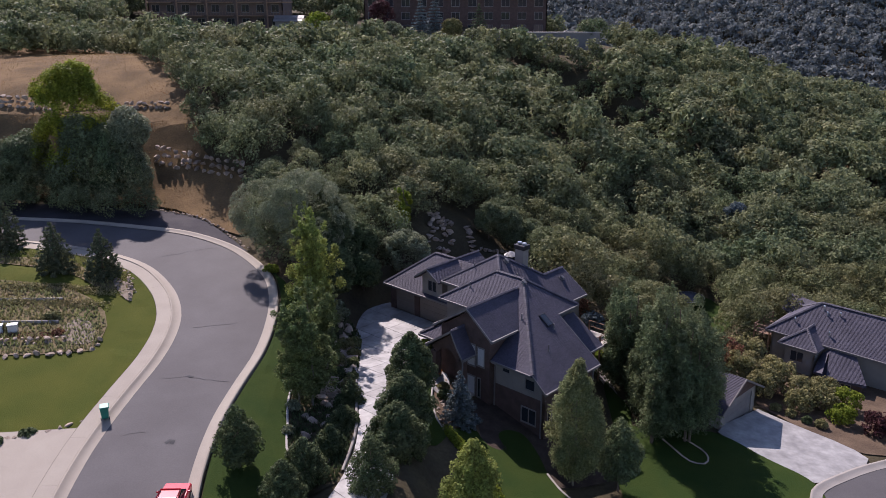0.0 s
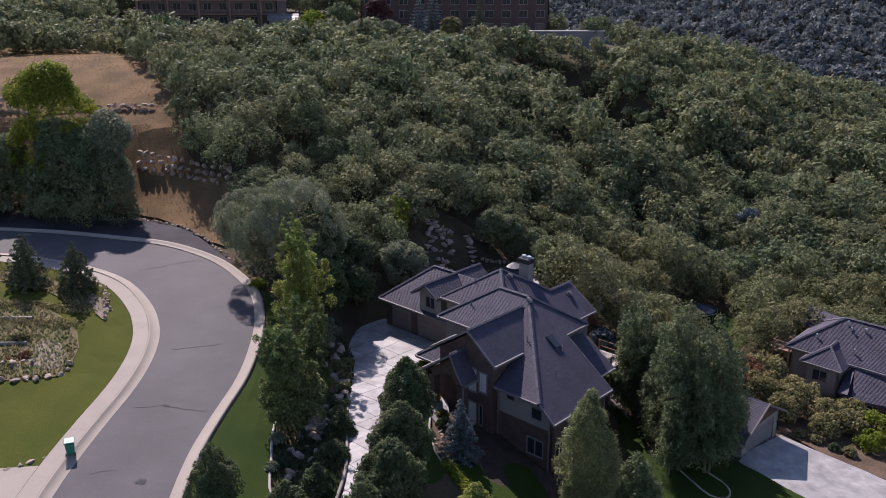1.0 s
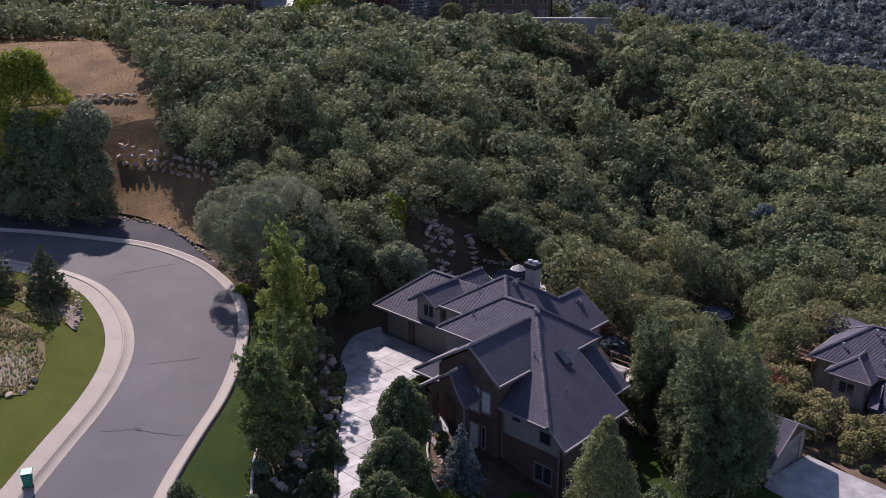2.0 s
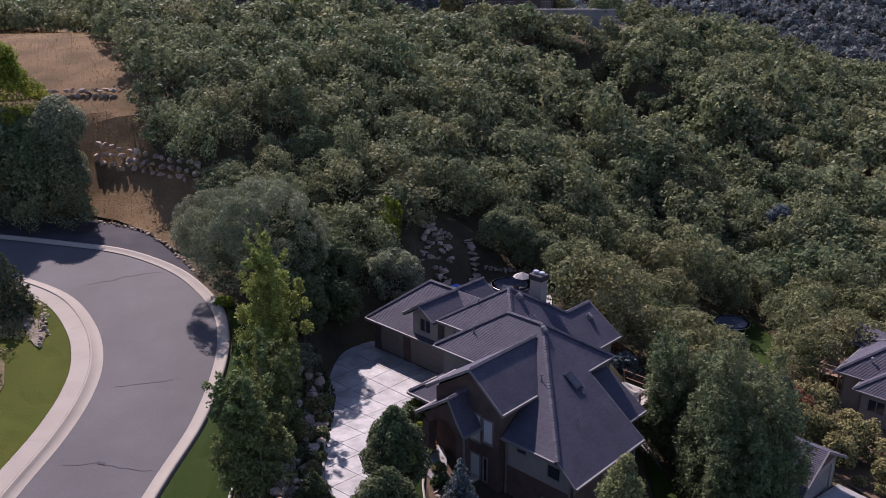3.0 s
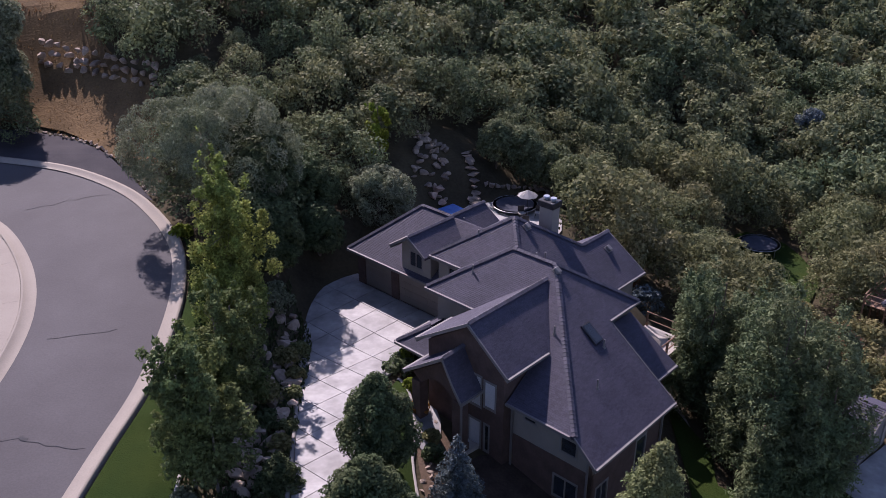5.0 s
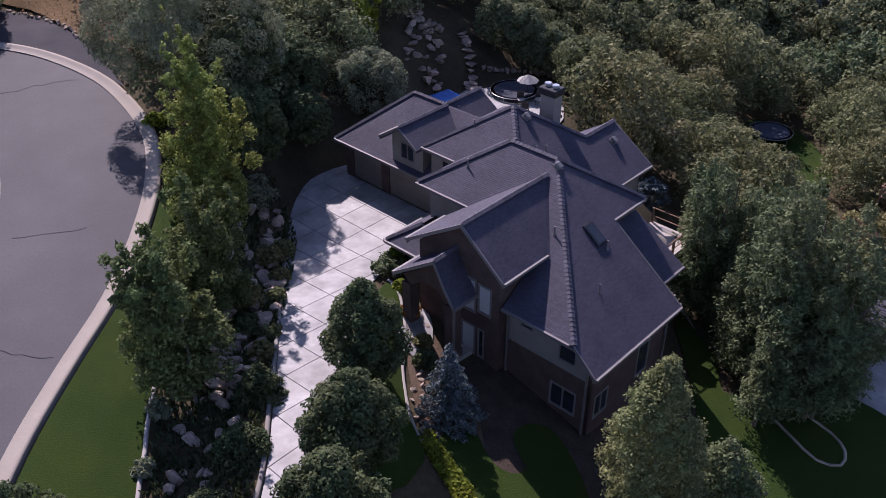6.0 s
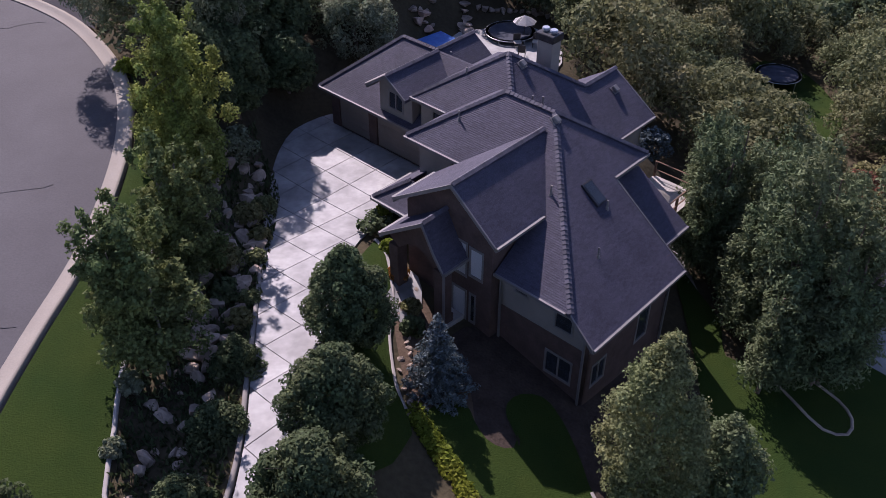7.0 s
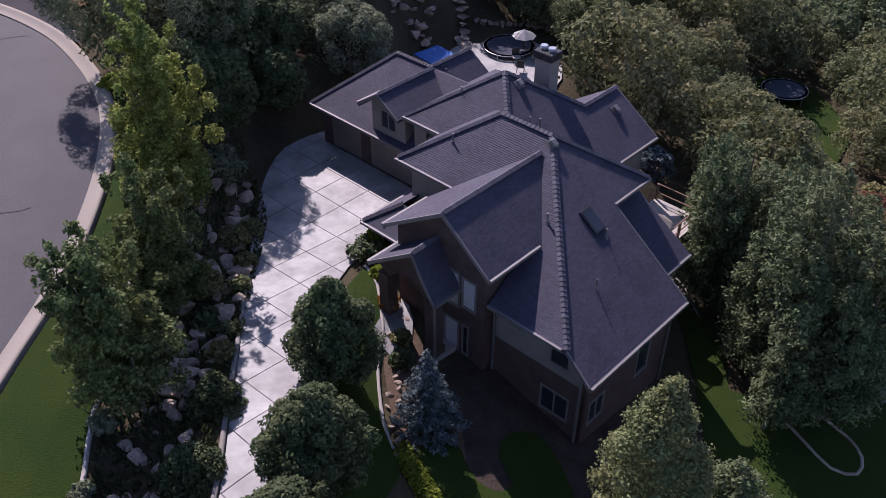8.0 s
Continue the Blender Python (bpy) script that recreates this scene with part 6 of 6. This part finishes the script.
# ---- the neighbouring house ----
def neighbour():
    t = thing("house", "low tan house with dark grey hipped roofs", "house", (35, 89.2, -8), -43.8)
    L = lambda x, y, z: Vector((x, y, z + 8))
    R = lambda pts: roof_plane(t, [L(*p) for p in pts], course=0.14)
    a, b, c, d = (0, 0, -5), (16, 0, -5), (16, 8.2, -5), (0, 8.2, -5)
    r0, r1 = (4.1, 4.1, -2.05), (11.9, 4.1, -2.05)
    for pts in ((a, b, r1, r0), (b, c, r1), (c, d, r0, r1), (d, a, r0)):
        R(pts)
    for p, q in ((r0, r1), (r0, a), (r1, b), (r0, d)):
        caps(t, L(*p) + Vector((0, 0, 0.03)), L(*q) + Vector((0, 0, 0.05)))
    gutter(t, L(*a), L(*b), (0, -1, 0))
    gutter(t, L(*a), L(*d), (-1, 0, 0))
    # front bay
    e0, e1, e2, e3 = (2.3, -1.95, -5.2), (6.4, -1.95, -5.2), (6.4, 2.6, -5.2), (2.3, 2.6, -5.2)
    g0, g1 = (4.35, 0.1, -3.8), (4.35, 2.6, -3.8)
    for pts in ((e0, e1, g0), (e1, e2, g1, g0), (e3, e0, g0, g1)):
        R(pts)
    for p, q in ((g0, g1), (g0, e0), (g0, e1)):
        caps(t, L(*p) + Vector((0, 0, 0.03)), L(*q) + Vector((0, 0, 0.05)))
    gutter(t, L(*e0), L(*e1), (0, -1, 0))
    gutter(t, L(*e0), L(*e3), (-1, 0, 0))
    # lower front wing and the wing behind
    R(((6.9, 0.1, -5.3), (9.6, 0.1, -5.3), (11.7, -2.4, -7.0), (8.0, -3.2, -7.0)))
    R(((6.9, 0.1, -5.3), (8.0, -3.2, -7.0), (6.5, -2.6, -7.0), (6.5, 0.1, -6.4)))
    R(((-1.6, 9.5, -4.0), (3.5, 7.0, -3.4), (3.5, 10.2, -5), (-1.4, 11.5, -5.2)))
    R(((-1.6, 9.5, -4.0), (3.5, 7.0, -3.4), (2.4, 5.4, -5), (-1.4, 7.2, -5.2)))

    def W(p, q, z0, z1, mat_name="stucco", holes=()):
        return wall(t, p, q, z0 + 8, z1 + 8, mat_name, [(h[0], h[1], h[2] + 8, h[3] + 8) for h in holes])
    _, m = W((2.7, -1.5), (6.0, -1.5), -10, -5.25, "stucco", [(0.8, 2.2, -7, -5.8)])
    window(t, m, 0.8, 2.2, 1.0, 2.2, 2)
    W((2.7, 0.5), (2.7, -1.5), -10, -5.25)
    W((6.0, -1.5), (6.0, 0.5), -10, -5.25)
    W((0.5, 7.7), (0.5, 0.5), -11, -5)
    W((0.5, 0.5), (15.5, 0.5), -10, -5)
    W((15.5, 0.5), (15.5, 7.7), -10, -5)
    _, m = W((8.2, -2.6), (11.2, -2.0), -10, -6.9, "brick", [(1.0, 2.0, -8.6, -7.4)])
    window(t, m, 1.0, 2.0, -0.6, 0.6, 2)
    W((7.0, 0.5), (8.2, -2.6), -10, -6.9, "brick")
    W((11.2, -2.0), (10.2, 0.5), -10, -6.9, "brick")
    W((-1.0, 10.8), (-1.0, 7.6), -11, -5.2)
    for x, y, z in ((4.6, 3.4, -2.6), (5.2, 2.9, -3.0), (6.4, 3.2, -2.8), (6.3, 1.0, -4.3), (2.4, 1.5, -4.0), (11.0, 3.4, -2.6)):
        bm = bmesh.new()
        cyl(bm, L(x, y, z), L(x, y, z + 0.5), 0.07, 0.07, 8)
        cyl(bm, L(x, y, z + 0.5), L(x, y, z + 0.6), 0.13, 0.1, 8)
        part("vent_pipe", bm, "galv", t)
    # side deck
    for i in range(9):
        bm = bmesh.new()
        box(bm, *L(-1.6 + i * 0.2, 0.8, -6.0), *L(-1.43 + i * 0.2, 5.4, -5.95))
        part("deck_board", bm, "wood", t)
    for p, q in (((-1.6, 0.8), (0.2, 0.8)), ((-1.6, 0.8), (-1.6, 5.4))):
        for z in (-5.05, -5.5):
            bm = bmesh.new()
            cyl(bm, L(*p, z), L(*q, z), 0.05, 0.05, 6)
            part("deck_rail", bm, "wood", t)
    for p in ((-1.6, 0.8), (0.1, 0.8), (-1.6, 5.4), (-1.6, 3.1)):
        bm = bmesh.new()
        box(bm, *L(p[0] - 0.06, p[1] - 0.06, -11.5), *L(p[0] + 0.06, p[1] + 0.06, -5.0))
        part("deck_post", bm, "wood", t)
    # garage of its own
    g = thing("garage", "tan garage with a grey gabled roof and white door", "garage", (24.4, 70.2, -7.05), 45)
    gw = lambda p, q, z0, z1, holes=(): wall(g, p, q, z0, z1, "stucco", holes)
    _, m = gw((0.2, 0), (6.7, 0), -0.5, 2.6, [(0.9, 5.8, 0.1, 2.25)])
    door = None
    for i in range(4):
        bm = bmesh.new()
        box(bm, 0.9, 0.1, 0.1 + i * 0.54, 5.8, 0.14, 0.63 + i * 0.54, bevel=0.01, m=m)
        if door is None:
            door = part("garage_door", bm, "trim", g, "closed pale garage door")
        else:
            part("panel", bm, "trim", door)
    gw((6.7, 0), (6.7, 6), -0.5, 2.6)
    gw((6.7, 6), (0.2, 6), -0.5, 2.6)
    gw((0.2, 6), (0.2, 0), -0.5, 2.6)
    roof_plane(g, [(3.45, -0.5, 4.5), (3.45, 6.4, 4.5), (7.3, 6.4, 2.4), (7.3, -0.5, 2.4)], course=0.16)
    roof_plane(g, [(3.45, -0.5, 4.5), (3.45, 6.4, 4.5), (-0.4, 6.4, 2.4), (-0.4, -0.5, 2.4)], course=0.16)
    rake(g, (3.45, -0.52, 4.5), (7.3, -0.52, 2.4))
    rake(g, (3.45, -0.52, 4.5), (-0.4, -0.52, 2.4))
    bm = bmesh.new()
    for y in (0.02, 0.2):
        bm.faces.new([bm.verts.new(p) for p in ((0.2, y, 2.6), (6.7, y, 2.6), (3.45, y, 4.3))])
    part("wall", bm, "brick", g, "brown gable")


neighbour()


# ---- far buildings on the hill ----
def apartment(x0, x1, y0, y1, z0, storeys, mat_name, label, bays, balcony=True):
    t = thing("apartment_building", label, "building", ((x0 + x1) / 2, y0, z0))
    w, d, h = (x1 - x0) / 2, y1 - y0, storeys * 3.0
    holes = []
    step = 2 * w / bays
    for s in range(storeys):
        for i in range(bays):
            holes.append((i * step + step * 0.25, i * step + step * 0.75, s * 3 + 0.6, s * 3 + 2.3))
    _, m = wall(t, (-w, 0), (w, 0), -2, h, mat_name, holes)
    for q in holes:
        window(t, m, *q, 2)
    wall(t, (w, 0), (w, d), -2, h, mat_name)
    wall(t, (w, d), (-w, d), -2, h, mat_name)
    wall(t, (-w, d), (-w, 0), -2, h, mat_name)
    roof_plane(t, [(-w - 0.6, -0.8, h - 0.2), (w + 0.6, -0.8, h - 0.2), (w + 0.6, d / 2, h + 2.5), (-w - 0.6, d / 2, h + 2.5)], course=0.6)
    roof_plane(t, [(-w - 0.6, d + 0.8, h - 0.2), (w + 0.6, d + 0.8, h - 0.2), (w + 0.6, d / 2, h + 2.5), (-w - 0.6, d / 2, h + 2.5)], course=0.6)
    if balcony:
        for s in range(1, storeys):
            for i in range(0, bays, 2):
                x = -w + i * step
                bm = bmesh.new()
                box(bm, x + 0.1, -1.7, s * 3 - 0.2, x + step * 1.7, -0.02, s * 3)
                box(bm, x + 0.1, -1.7, s * 3 + 0.95, x + step * 1.7, -1.62, s * 3 + 1.02)
                for j in range(9):
                    xx = x + 0.12 + j * (step * 1.7 - 0.2) / 8
                    box(bm, xx, -1.69, s * 3, xx + 0.05, -1.64, s * 3 + 0.95)
                part("balcony", bm, "wood", t)
        for i in range(0, bays + 1, 2):
            x = -w + i * step
            bm = bmesh.new()
            box(bm, x, -1.75, -1, x + 0.3, -1.45, h)
            part("post", bm, "wood", t)


apartment(-68, -37, 213, 226, 16.8, 3, "dark_wood", "dark timber apartment building with balconies", 9)
apartment(-19, 25, 222, 236, 14.5, 3, "brick", "red-brown brick apartment building", 11, False)
t = thing("shed", "low outbuilding with a pale roof", "shed", (-35, 210, 16.5))
bm = bmesh.new()
box(bm, -3, -2, -1, 3, 2, 2.4)
part("wall", bm, "stucco", t)
roof_plane(t, [(-3.4, -2.4, 2.3), (3.4, -2.4, 2.3), (3.4, 0, 3.4), (-3.4, 0, 3.4)], mat_name="trim", course=0.6)
roof_plane(t, [(-3.4, 2.4, 2.3), (3.4, 2.4, 2.3), (3.4, 0, 3.4), (-3.4, 0, 3.4)], mat_name="trim", course=0.6)
t = thing("retaining_wall", "long grey block retaining wall with a pale coping", "wall", (18, 204, 13))
bm = bmesh.new()
box(bm, -14, 0, -2, 17, 0.6, 3.4)
part("wall", bm, "grey_wall", t)
bm = bmesh.new()
box(bm, -14.2, -0.15, 3.4, 17.2, 0.75, 3.65)
part("coping", bm, "concrete", t)
for x, y, r, h, mt, lab in ((-11, 199, 2.6, 5.5, "willow", "grey-green tree below the apartments"), (15.5, 199, 3.2, 5, "lime", "yellow-green tree by the grey wall"), (2, 203, 2.4, 5, "olive", "olive tree by the grey wall"), (-14, 208, 3.0, 8, "plum", "dark red tree by the apartments"), (-22, 206, 3.4, 8, "poplar", "green tree by the apartments"), (-28, 205, 3.2, 7, "lime", "light green tree by the apartments"), (-40, 201, 2.6, 3, "lime", "yellow-green shrub on the lawn's edge"), (34, 208, 4, 7, "poplar", "grey-green tree above the wall"), (-75, 195, 4, 7, "oak", "dark oak beside the apartments")):
    tree(lab, x, y, h, ball(r, h * 0.55, h * 0.45, 20, r * 0.35, R5), 1500, 0.3, mt, trunk=0.2)
for x, y, h in ((-5, 205, 9), (8, 205, 8), (-2, 209, 9)):
    conifer("blue-green spruce by the apartments", x, y, h, 2.6, 1600, 0.4, "spruce" if x < 0 else "pine", group="hill spruces")
tree("silvery grey shrubby tree in the valley", 44, 129.5, 5, ball(1.9, 2.6, 2.4, 16, 0.7, R5), 2200, 0.2, "spruce", trunk=0.12)
